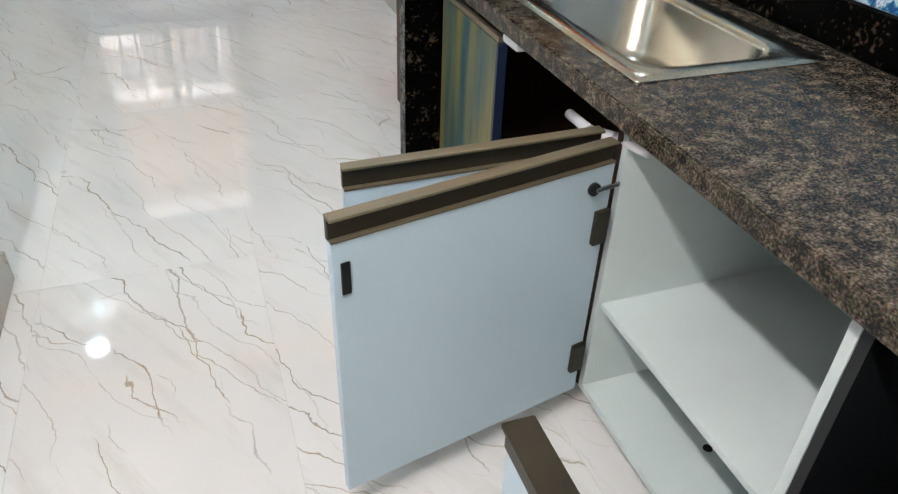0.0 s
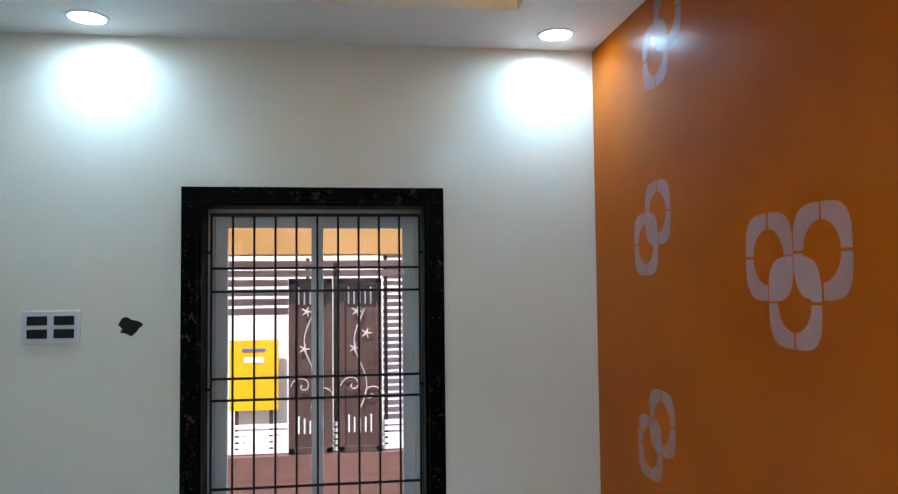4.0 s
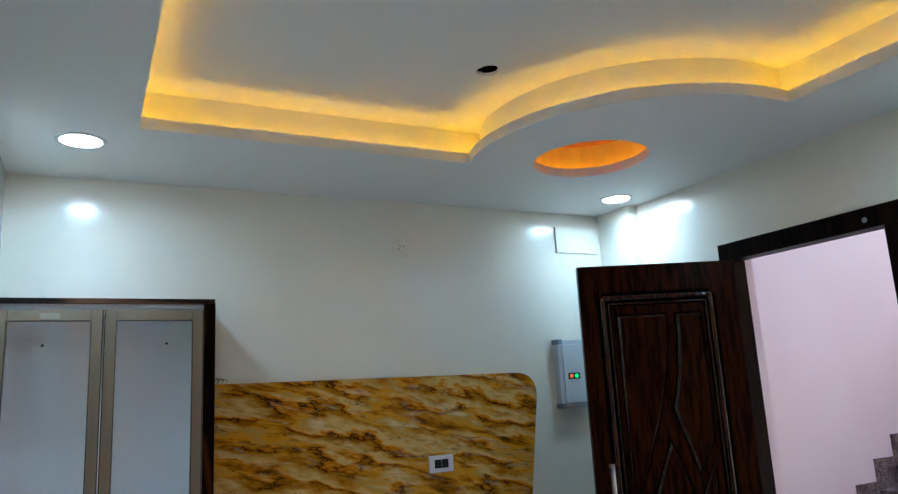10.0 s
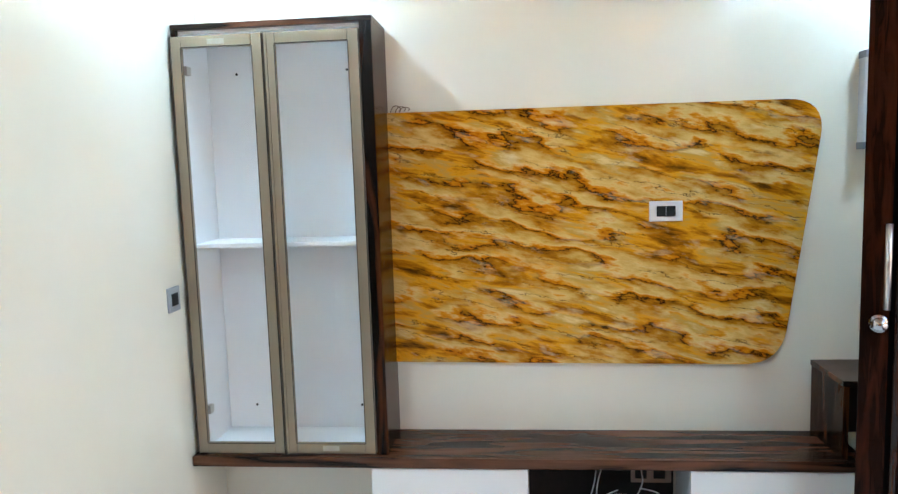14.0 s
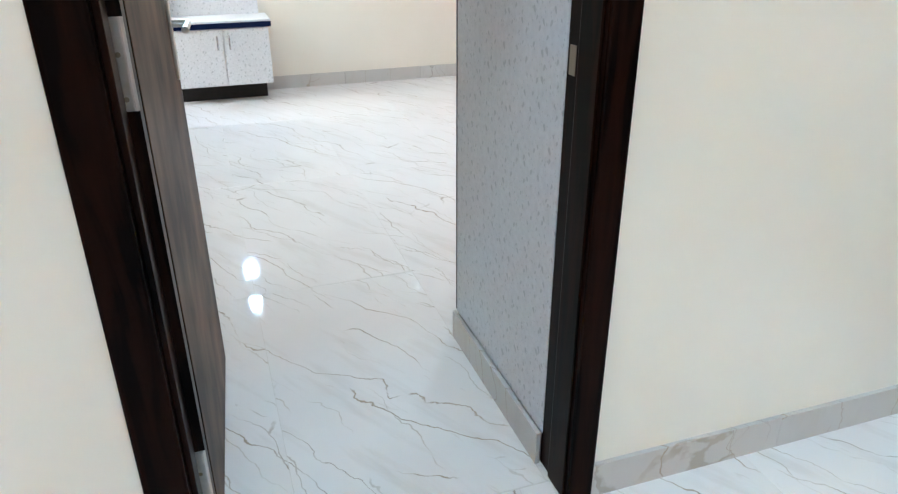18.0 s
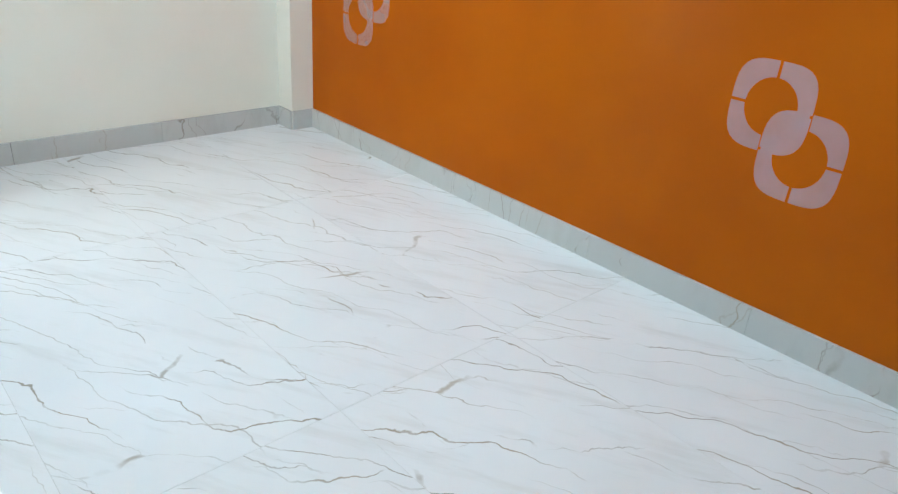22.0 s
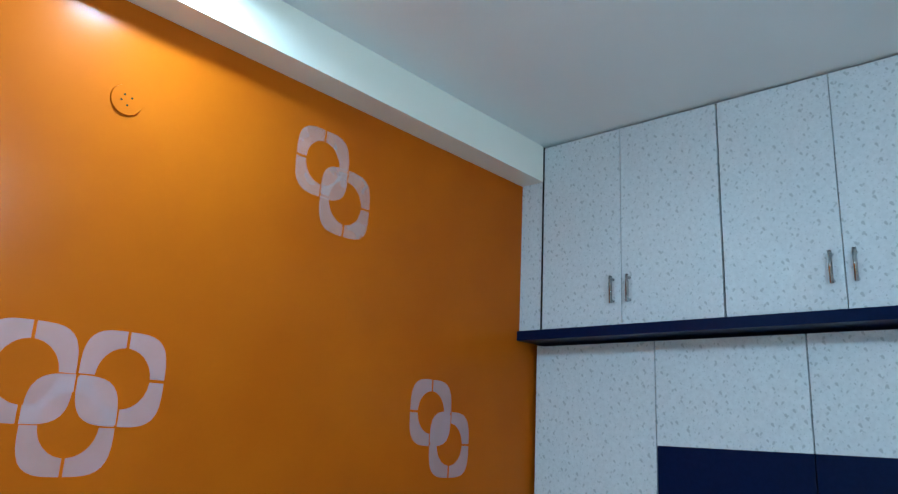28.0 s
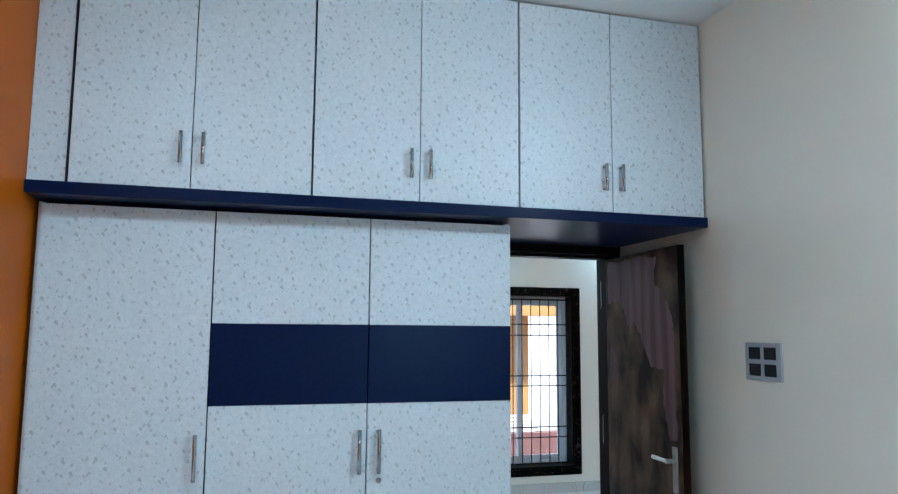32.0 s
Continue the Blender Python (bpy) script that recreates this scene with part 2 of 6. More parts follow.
def wood(name, dark, light, rough=0.3, turn=(0, 0, 0), scale=1.0, coat=0.0, spec=0.3):
    """Long wavy grain along the local x axis, before the turn."""
    m = bpy.data.materials.new(name)
    m.use_nodes = True
    n, l = m.node_tree.nodes, m.node_tree.links
    b = n["Principled BSDF"]
    b.inputs["Roughness"].default_value, b.inputs["Coat Weight"].default_value = rough, coat
    b.inputs["Coat Roughness"].default_value = 0.12
    b.inputs["Specular IOR Level"].default_value = spec
    tc, info = n.new("ShaderNodeTexCoord"), n.new("ShaderNodeObjectInfo")
    mul = n.new("ShaderNodeVectorMath")
    mul.operation = "SCALE"
    mul.inputs[0].default_value = (3.0, 5.0, 7.0)
    l.new(info.outputs["Random"], mul.inputs["Scale"])
    add = n.new("ShaderNodeVectorMath")
    l.new(tc.outputs["Object"], add.inputs[0])
    l.new(mul.outputs[0], add.inputs[1])
    rot = n.new("ShaderNodeMapping")
    rot.inputs["Rotation"].default_value = [radians(a) for a in turn]
    l.new(add.outputs[0], rot.inputs[0])
    st = n.new("ShaderNodeMapping")
    st.inputs["Scale"].default_value = (1.2 * scale, 11 * scale, 11 * scale)
    l.new(rot.outputs[0], st.inputs[0])
    t = n.new("ShaderNodeTexNoise")
    t.inputs["Scale"].default_value, t.inputs["Detail"].default_value, t.inputs["Distortion"].default_value = 1.6, 7, 0.7
    l.new(st.outputs[0], t.inputs["Vector"])
    mid = tuple((a + c) / 2 for a, c in zip(dark, light))
    r = ramp(n, [(0.33, dark), (0.66, light), (0.5, mid), (0.42, tuple(c * 0.7 for c in dark))])
    l.new(t.outputs[0], r.inputs[0])
    l.new(r.outputs[0], b.inputs["Base Color"])
    bp = n.new("ShaderNodeBump")
    bp.inputs["Strength"].default_value, bp.inputs["Distance"].default_value = 0.15, 0.001
    l.new(t.outputs[0], bp.inputs["Height"])
    l.new(bp.outputs[0], b.inputs["Normal"])
    return m


def granite(name, base, fleck, rough=0.25, scale=90.0, amount=0.55, spec=0.25, soft=0.0):
    """Polished granite: dark ground, flecks of two sizes."""
    m = bpy.data.materials.new(name)
    m.use_nodes = True
    n, l = m.node_tree.nodes, m.node_tree.links
    b = n["Principled BSDF"]
    b.inputs["Roughness"].default_value, b.inputs["Specular IOR Level"].default_value = rough, spec
    tc = n.new("ShaderNodeTexCoord")
    a, c = n.new("ShaderNodeTexNoise"), n.new("ShaderNodeTexVoronoi")
    a.inputs["Scale"].default_value, a.inputs["Detail"].default_value = scale, 8
    c.inputs["Scale"].default_value = scale * 1.7
    l.new(tc.outputs["Object"], a.inputs["Vector"])
    l.new(tc.outputs["Object"], c.inputs["Vector"])
    r = ramp(n, [(amount - 0.06 - soft, base), (amount + 0.12 + soft, fleck), (amount + 0.03, tuple((p + q) * (0.5 - 1.2 * soft) for p, q in zip(base, fleck)))])
    big = n.new("ShaderNodeTexNoise")
    big.inputs["Scale"].default_value, big.inputs["Detail"].default_value = scale / 5, 5
    l.new(tc.outputs["Object"], big.inputs["Vector"])
    shift = math_node(n, l, "MULTIPLY", math_node(n, l, "SUBTRACT", big.outputs[0], 0.5), 0.75)
    l.new(math_node(n, l, "ADD", a.outputs[0], shift), r.inputs[0])
    dk = n.new("ShaderNodeMix")
    dk.data_type, dk.blend_type = "RGBA", "MULTIPLY"
    dk.inputs["Factor"].default_value = 0.3
    l.new(r.outputs[0], dk.inputs["A"])
    l.new(c.outputs["Color"], dk.inputs["B"])
    l.new(dk.outputs["Result"], b.inputs["Base Color"])
    return m


def speckled(name, base, leaf, size=20.0, rough=0.4):
    """Laminate printed with small scattered drop-shaped leaf marks of several sizes on a finely mottled ground."""
    m = bpy.data.materials.new(name)
    m.use_nodes = True
    n, l = m.node_tree.nodes, m.node_tree.links
    b = n["Principled BSDF"]
    b.inputs["Roughness"].default_value, b.inputs["Specular IOR Level"].default_value = rough, 0.35
    tc = n.new("ShaderNodeTexCoord")
    sep, com = n.new("ShaderNodeSeparateXYZ"), n.new("ShaderNodeCombineXYZ")
    l.new(tc.outputs["Object"], sep.inputs[0])
    l.new(math_node(n, l, "ADD", sep.outputs[0], sep.outputs[1]), com.inputs[0])
    l.new(sep.outputs[2], com.inputs[1])
    cur = None
    for k, (turn, sc, thr, wt) in enumerate(((58, size, 0.13, 0.85), (122, size * 1.05, 0.115, 0.75), (45, size * 2.0, 0.105, 0.5), (138, size * 2.2, 0.10, 0.45))):
        mp = n.new("ShaderNodeMapping")
        mp.inputs["Rotation"].default_value, mp.inputs["Location"].default_value = (0, 0, radians(turn)), (k * 1.7, k * 0.9, 0)
        l.new(com.outputs[0], mp.inputs[0])
        v = n.new("ShaderNodeTexVoronoi")
        v.voronoi_dimensions = "2D"
        v.inputs["Scale"].default_value, v.inputs["Randomness"].default_value = sc, 0.8
        l.new(mp.outputs[0], v.inputs["Vector"])
        d = n.new("ShaderNodeVectorMath")
        d.operation = "SUBTRACT"
        l.new(mp.outputs[0], d.inputs[0])
        l.new(v.outputs["Position"], d.inputs[1])
        ds, cs = n.new("ShaderNodeSeparateXYZ"), n.new("ShaderNodeSeparateColor")
        l.new(d.outputs[0], ds.inputs[0])
        l.new(v.outputs["Color"], cs.inputs[0])
        x = math_node(n, l, "MULTIPLY", ds.outputs[0], sc)
        y = math_node(n, l, "MULTIPLY", ds.outputs[1], sc)
        y = math_node(n, l, "MULTIPLY", y, math_node(n, l, "ADD", 1.9, math_node(n, l, "MULTIPLY", x, 4.5)))
        r2 = math_node(n, l, "SQRT", math_node(n, l, "ADD", math_node(n, l, "MULTIPLY", x, x), math_node(n, l, "MULTIPLY", y, y)))
        r2 = math_node(n, l, "DIVIDE", r2, math_node(n, l, "ADD", 0.35, cs.outputs[0]))
        r = ramp(n, [(thr, (wt,) * 3), (thr + 0.035, (0, 0, 0))])
        l.new(r2, r.inputs[0])
        cur = r.outputs[0] if cur is None else math_node(n, l, "MAXIMUM", cur, r.outputs[0])
    g = n.new("ShaderNodeTexNoise")
    g.inputs["Scale"].default_value, g.inputs["Detail"].default_value = 60, 5
    l.new(tc.outputs["Object"], g.inputs["Vector"])
    gr = ramp(n, [(0.35, tuple(c * 0.91 for c in base)), (0.65, base)])
    l.new(g.outputs[0], gr.inputs[0])
    mix = n.new("ShaderNodeMix")
    mix.data_type = "RGBA"
    l.new(cur, mix.inputs["Factor"])
    l.new(gr.outputs[0], mix.inputs["A"])
    mix.inputs["B"].default_value = (*leaf, 1)
    l.new(mix.outputs["Result"], b.inputs["Base Color"])
    return m


def onyx(name):
    """High-gloss laminate printed as golden rock: slanting ragged layers, pale lenses, dark cracks."""
    m = bpy.data.materials.new(name)
    m.use_nodes = True
    n, l = m.node_tree.nodes, m.node_tree.links
    b = n["Principled BSDF"]
    b.inputs["Roughness"].default_value, b.inputs["Specular IOR Level"].default_value = 0.14, 0.11
    tc = n.new("ShaderNodeTexCoord")
    rot = n.new("ShaderNodeMapping")
    rot.inputs["Rotation"].default_value = (radians(13), 0, 0)
    l.new(tc.outputs["Object"], rot.inputs[0])

    def layer(stretch, sc, detail, rough_, dist, off):
        st = n.new("ShaderNodeMapping")
        st.inputs["Scale"].default_value, st.inputs["Location"].default_value = stretch, (off, off, off)
        l.new(rot.outputs[0], st.inputs[0])
        t = n.new("ShaderNodeTexNoise")
        t.inputs["Scale"].default_value, t.inputs["Detail"].default_value, t.inputs["Roughness"].default_value, t.inputs["Distortion"].default_value = sc, detail, rough_, dist
        l.new(st.outputs[0], t.inputs["Vector"])
        return t.outputs[0]

    def mixed(a, c, fac, blend="MIX"):
        mx = n.new("ShaderNodeMix")
        mx.data_type, mx.blend_type = "RGBA", blend
        l.new(fac, mx.inputs["Factor"])
        l.new(a, mx.inputs["A"])
        if isinstance(c, tuple):
            mx.inputs["B"].default_value = (*c, 1)
        else:
            l.new(c, mx.inputs["B"])
        return mx.outputs["Result"]

    # strata: each layer has a dark broken crack at its foot, rust above it, then a pale lens
    sep = n.new("ShaderNodeSeparateXYZ")
    l.new(rot.outputs[0], sep.inputs[0])
    warp = math_node(n, l, "MULTIPLY", layer((1, 2.6, 8.0), 1.0, 9, 0.62, 0.0, 2.0), 3.6)
    step = math_node(n, l, "FRACT", math_node(n, l, "ADD", math_node(n, l, "MULTIPLY", sep.outputs[2], 9.0), warp))
    band_ = ramp(n, [(0.0, (0.010, 0.004, 0.002)), (1.0, (0.22, 0.072, 0.003)), (0.045, (0.03, 0.011, 0.002)), (0.10, (0.46, 0.125, 0.002)), (0.22, (0.62, 0.235, 0.008)), (0.36, (0.68, 0.45, 0.17)), (0.60, (0.56, 0.33, 0.08)), (0.80, (0.44, 0.175, 0.008))])
    l.new(step, band_.inputs[0])
    # a finer, unbroken gold between the cracked layers
    gold = ramp(n, [(0.34, (0.09, 0.032, 0.003)), (0.68, (0.70, 0.50, 0.24)), (0.43, (0.40, 0.14, 0.004)), (0.50, (0.68, 0.30, 0.012)), (0.58, (0.50, 0.29, 0.06))])
    l.new(layer((1, 3.0, 15.0), 1.0, 8, 0.62, 0.3, 5.0), gold.inputs[0])
    where = ramp(n, [(0.44, (0, 0, 0)), (0.51, (0.95,) * 3)])
    l.new(layer((1, 3.0, 9.0), 1.0, 4, 0.5, 0.0, 27.0), where.inputs[0])
    col = mixed(gold.outputs[0], band_.outputs[0], where.outputs[0])
    fine = math_node(n, l, "FRACT", math_node(n, l, "ADD", math_node(n, l, "MULTIPLY", sep.outputs[2], 14.0), math_node(n, l, "MULTIPLY", layer((1, 2.8, 11.0), 1.0, 8, 0.62, 0.0, 41.0), 3.0)))
    thin = ramp(n, [(0.0, (0.95,) * 3), (0.075, (0, 0, 0))])
    l.new(fine, thin.inputs[0])
    few = ramp(n, [(0.44, (0, 0, 0)), (0.52, (1, 1, 1))])
    l.new(layer((1, 5.0, 12.0), 1.0, 3, 0.5, 0.0, 33.0), few.inputs[0])
    col = mixed(col, (0.045, 0.016, 0.003), math_node(n, l, "MULTIPLY", thin.outputs[0], few.outputs[0]))
    white = ramp(n, [(0.56, (0, 0, 0)), (0.70, (0.38,) * 3)])
    l.new(layer((1, 6.0, 20.0), 1.0, 6, 0.6, 0.3, 14.0), white.inputs[0])
    col = mixed(col, (0.74, 0.62, 0.42), white.outputs[0])
    l.new(col, b.inputs["Base Color"])
    return m


CREAM = mat("cream_emulsion", (0.80, 0.765, 0.655), 0.3, spec=0.25, coat=1.0, coat_rough=0.15, second=(0.83, 0.795, 0.695), scale=1.5, bump=0.06, bump_scale=320)
ORANGE = mat("orange_emulsion", (0.425, 0.089, 0.0003), 0.5, second=(0.47, 0.105, 0.0003), scale=2.2, bump=0.12, bump_scale=330, spec=0.02, coat=0.2, coat_rough=0.23)
CEIL = mat("ceiling_white", (0.78, 0.775, 0.75), 0.6, second=(0.80, 0.795, 0.775), scale=1.3, bump=0.05, bump_scale=260)
MAUVE = mat("landing_wall_paint", (0.80, 0.61, 0.56), 0.6, second=(0.83, 0.645, 0.595), scale=1.4, bump=0.05)
PALEBLUE = mat("pale_blue_panel", (0.30, 0.42, 0.50), 0.3, second=(0.33, 0.45, 0.53), scale=2.0)
TILE = marble("floor_marble_tile", (0.80, 0.79, 0.77), (0.33, 0.245, 0.135), spec=0.36)
SKIRT = marble("skirting_tile", (0.58, 0.57, 0.535), (0.40, 0.33, 0.24), rough=0.15, turn=38, scale=1.0, spec=0.35)
GROUT = mat("joint_grout", (0.66, 0.645, 0.61), 0.8, second=(0.60, 0.585, 0.55), scale=30)
BLACKGR = granite("black_granite", (0.0009, 0.0008, 0.0007), (0.085, 0.062, 0.042), 0.3, 80, 0.65, spec=0.05)
BROWNGR = granite("brown_granite", (0.009, 0.007, 0.006), (0.25, 0.20, 0.145), 0.24, 210, 0.53, soft=0.13)
REDGR = granite("red_brown_granite", (0.024, 0.012, 0.010), (0.13, 0.085, 0.072), 0.22, 110, 0.53, spec=0.3)
STEPGR = granite("stair_granite", (0.12, 0.07, 0.06), (0.32, 0.225, 0.195), 0.5, 60, 0.50)
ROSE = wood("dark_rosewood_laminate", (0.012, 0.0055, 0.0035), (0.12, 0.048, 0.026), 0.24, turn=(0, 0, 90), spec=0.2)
# same rosewood with upright grain; shade on the uprights is in the darker colour
ROSEV = wood("dark_rosewood_laminate_shaded", (0.004, 0.002, 0.001), (0.075, 0.022, 0.007), 0.2, turn=(0, 90, 0), spec=0.10)
TEAK = wood("polished_teak_door", (0.010, 0.0027, 0.0012), (0.030, 0.0075, 0.0028), 0.24, turn=(0, 90, 0), scale=2.6, spec=0.06)
TEAKB = wood("polished_teak_bead", (0.005, 0.0018, 0.001), (0.045, 0.011, 0.004), 0.13, turn=(0, 90, 0), scale=2.6, spec=0.40)
FRAMEW = wood("dark_door_frame", (0.002, 0.0009, 0.0006), (0.013, 0.0038, 0.0018), 0.35, turn=(0, 90, 0), scale=1.6, spec=0.045)
WALNUT = wood("walnut_cabinet", (0.036, 0.014, 0.006), (0.15, 0.065, 0.029), 0.45, turn=(0, 90, 0), scale=0.75, spec=0.12)
SPECK = speckled("speckled_laminate", (0.68, 0.70, 0.715), (0.42, 0.445, 0.455), 20.0)
NAVY = mat("navy_laminate", (0.003, 0.0085, 0.038), 0.3, spec=0.1, second=(0.004, 0.010, 0.044), scale=60, bump=0.1)
WHITE = mat("white_gloss_laminate", (0.80, 0.80, 0.80), 0.15, second=(0.78, 0.78, 0.785), scale=3)
WHITEB = mat("white_board", (0.74, 0.755, 0.76), 0.4, second=(0.71, 0.725, 0.73), scale=4)
INNERW = mat("blue_white_board", (0.50, 0.63, 0.71), 0.4, second=(0.48, 0.61, 0.69), scale=3)
BRONZE = mat("bronze_aluminium", (0.25, 0.205, 0.145), 0.36, 0.6, second=(0.31, 0.255, 0.185), scale=5, stretch=(1, 1, 0.05))
STEEL = mat("brushed_steel", (0.62, 0.60, 0.57), 0.28, 1.0, second=(0.55, 0.53, 0.50), scale=30, stretch=(0.1, 1, 1))
CHROME = mat("chrome", (0.50, 0.50, 0.50), 0.14, 1.0, second=(0.42, 0.42, 0.42), scale=20)
BLACK = mat("black_plastic", (0.008, 0.008, 0.009), 0.4, spec=0.25, second=(0.016, 0.016, 0.017), scale=40)
# near-black that stands in for shade in hollows and gaps; also dark lines
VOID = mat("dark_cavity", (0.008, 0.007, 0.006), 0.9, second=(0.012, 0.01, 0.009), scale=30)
IRON = mat("black_iron", (0.008, 0.007, 0.007), 0.45, 0.0, spec=0.25, second=(0.022, 0.02, 0.018), scale=30)
PLATE = mat("white_switch_plate", (0.76, 0.74, 0.76), 0.25, second=(0.74, 0.72, 0.74), scale=20)
GREYPL = mat("grey_switch_plate", (0.36, 0.385, 0.42), 0.3, second=(0.33, 0.36, 0.395), scale=20)
UPVC = mat("white_window_frame", (0.60, 0.61, 0.62), 0.35, second=(0.56, 0.57, 0.58), scale=6)
STENCIL = mat("pale_stencil_paint", (0.80, 0.60, 0.66), 0.4, second=(0.72, 0.55, 0.58), scale=9, bump=0.1, spec=0.3)
STENCIL2 = mat("thin_stencil_paint", (0.72, 0.55, 0.52), 0.4, second=(0.66, 0.48, 0.44), scale=9, bump=0.1, spec=0.3)
# the paint is thin: strokes that overlap cover better
STENCIL.node_tree.nodes["Principled BSDF"].inputs["Alpha"].default_value = 0.38
STENCIL2.node_tree.nodes["Principled BSDF"].inputs["Alpha"].default_value = 0.36
ONYX = onyx("golden_rock_laminate")
LED = glow("downlight_diffuser", (0.80, 0.93, 1.0), 15)
AMBER = glow("amber_led_strip", (1.0, 0.50, 0.0), 4.4)
AMBERR = glow("recess_led_strip", (1.0, 0.50, 0.0), 3.2)
GLOSSM = mat("glossy_mauve_tile", (0.66, 0.62, 0.645), 0.07, second=(0.70, 0.655, 0.67), scale=1.8)


def glass(name, tint=(1, 1, 1), rough=0.0, share=0.92):
    m = bpy.data.materials.new(name)
    m.use_nodes = True
    n, l = m.node_tree.nodes, m.node_tree.links
    n.clear()
    o, tr, gl, mx = n.new("ShaderNodeOutputMaterial"), n.new("ShaderNodeBsdfTransparent"), n.new("ShaderNodeBsdfGlossy"), n.new("ShaderNodeMixShader")
    tr.inputs[0].default_value = (*tint, 1)
    gl.inputs["Roughness"].default_value = rough
    mx.inputs[0].default_value = 1 - share
    l.new(tr.outputs[0], mx.inputs[1])
    l.new(gl.outputs[0], mx.inputs[2])
    l.new(mx.outputs[0], o.inputs[0])
    return m


GLASS = glass("clear_glass", share=0.97)


# ---- mesh helpers ----
def box(bm, x0, x1, y0, y1, z0, z1, bevel=0.0, m=None):
    """A box from its corner coordinates, with bevelled edges if asked."""
    r = bmesh.ops.create_cube(bm, size=1)
    vs = r["verts"]
    for v in vs:
        v.co = Vector(((x0 + x1) / 2 + v.co.x * (x1 - x0), (y0 + y1) / 2 + v.co.y * (y1 - y0), (z0 + z1) / 2 + v.co.z * (z1 - z0)))
        if m is not None:
            v.co = m @ v.co
    if bevel:
        es = list({e for v in vs for e in v.link_edges})
        bmesh.ops.bevel(bm, geom=es, offset=bevel, segments=2, affect="EDGES", profile=0.6)
    return bm


def rod(bm, a, b, r, segments=12, r2=None):
    """A round bar from a to b."""
    a, b = Vector(a), Vector(b)
    d = b - a
    q = d.to_track_quat("Z", "Y").to_matrix().to_4x4()
    bmesh.ops.create_cone(bm, cap_ends=True, segments=segments, radius1=r, radius2=r if r2 is None else r2, depth=d.length, matrix=Matrix.Translation((a + b) / 2) @ q)
    return bm


def prism(bm, outline, axis, lo, hi):
    """Extrudes a flat outline of (u, v) along an axis: x takes (y, z), y takes (x, z), z takes (x, y)."""
    def at(u, v, w):
        return {"x": (w, u, v), "y": (u, w, v), "z": (u, v, w)}[axis]
    a = [bm.verts.new(at(u, v, lo)) for u, v in outline]
    b = [bm.verts.new(at(u, v, hi)) for u, v in outline]
    bm.faces.new(a)
    bm.faces.new(b[::-1])
    k = len(outline)
    for i in range(k):
        bm.faces.new((a[i], b[i], b[(i + 1) % k], a[(i + 1) % k]))
    bmesh.ops.recalc_face_normals(bm, faces=bm.faces)
    return bm


def made(name, bm, material, parent=None, label="", smooth=False):
    me = bpy.data.meshes.new(name)
    bm.to_mesh(me)
    bm.free()
    me.materials.append(material)
    if smooth:
        for p in me.polygons:
            p.use_smooth = True
    ob = new(name, me)
    if parent:
        ob.parent = parent
    if label:
        ob["label"] = label
    return ob


def part(name, bm, material, parent, label="", smooth=False):
    return made(name, bm, material, parent, label, smooth)


def thing(name, label, category, group="", kind=""):
    return tagged(new(name), label, category, group, kind)


def B(*args, bevel=0.0):
    return box(bmesh.new(), *args, bevel=bevel)


def wall(name, label, material, along, lo, hi, a, b, z0, z1, openings=()):
    """A wall of thickness a..b that runs lo..hi along 'x' or 'y', with openings (from, to, sill, head) cut through."""
    bm = bmesh.new()
    cuts = sorted({lo, hi, *[o[0] for o in openings], *[o[1] for o in openings]})
    for p, q in zip(cuts, cuts[1:]):
        spans = [(z0, z1)]
        for o in openings:
            if o[0] <= p + 1e-6 and q <= o[1] + 1e-6:
                spans = [s for s in ((z0, o[2]), (o[3], z1)) if s[1] - s[0] > 1e-4]
        for s in spans:
            if along == "x":
                box(bm, p, q, a, b, *s)
            else:
                box(bm, a, b, p, q, *s)
    bmesh.ops.remove_doubles(bm, verts=bm.verts, dist=1e-5)
    return tagged(made(name, bm, material), label, "wall", kind="structure")

# ---- large structure ----
XW, XE, YS = 0.0, 4.88, -3.28          # hall: west, east and south faces; the north face is y = 0
ZF, ZR = 2.816, 2.995        # false ceiling and its recess
BW, BE, BS, BN = -0.07, 2.69, -8.08, -3.42  # bedroom faces
KS = -6.9                              # kitchen's far wall
wall("wall_north", "cream painted wall with the window and the main door", CREAM, "x", -0.2, 5.08, 0.0, 0.2, 0.0, 3.3,
     [(0.90, 1.835, 0.0, 2.43), (2.925, 4.02, 0.245, 2.03)])
wall("wall_west", "cream painted wall behind the television unit", CREAM, "y", YS, 0.0, -0.2, XW, 0.0, 3.3)
wall("wall_east", "orange painted accent wall with stencilled motifs", ORANGE, "y", -3.14, 0.0, XE, XE + 0.2, 0.0, 3.3)
wall("wall_south", "cream painted wall with the bedroom doorway", CREAM, "x", -0.27, 2.935, BN, YS, 0.0, 3.3, [(1.775, 2.655, 0.0, 2.06)])
wall("wall_bedroom_west", "orange painted bedroom wall with stencilled motifs", ORANGE, "y", BS, BN, BW - 0.2, BW, 0.0, 3.3)
wall("wall_bedroom_east", "cream painted wall between bedroom and kitchen", CREAM, "y", -8.22, BN, BE, 2.90, 0.0, 3.3, [(-8.0, -7.15, 0.0, 2.06)])
wall("wall_bedroom_south", "cream painted bedroom end wall", CREAM, "x", -0.27, BE, BS - 0.2, BS, 0.0, 3.3, [(2.24, 2.42, 1.44, 2.16)])
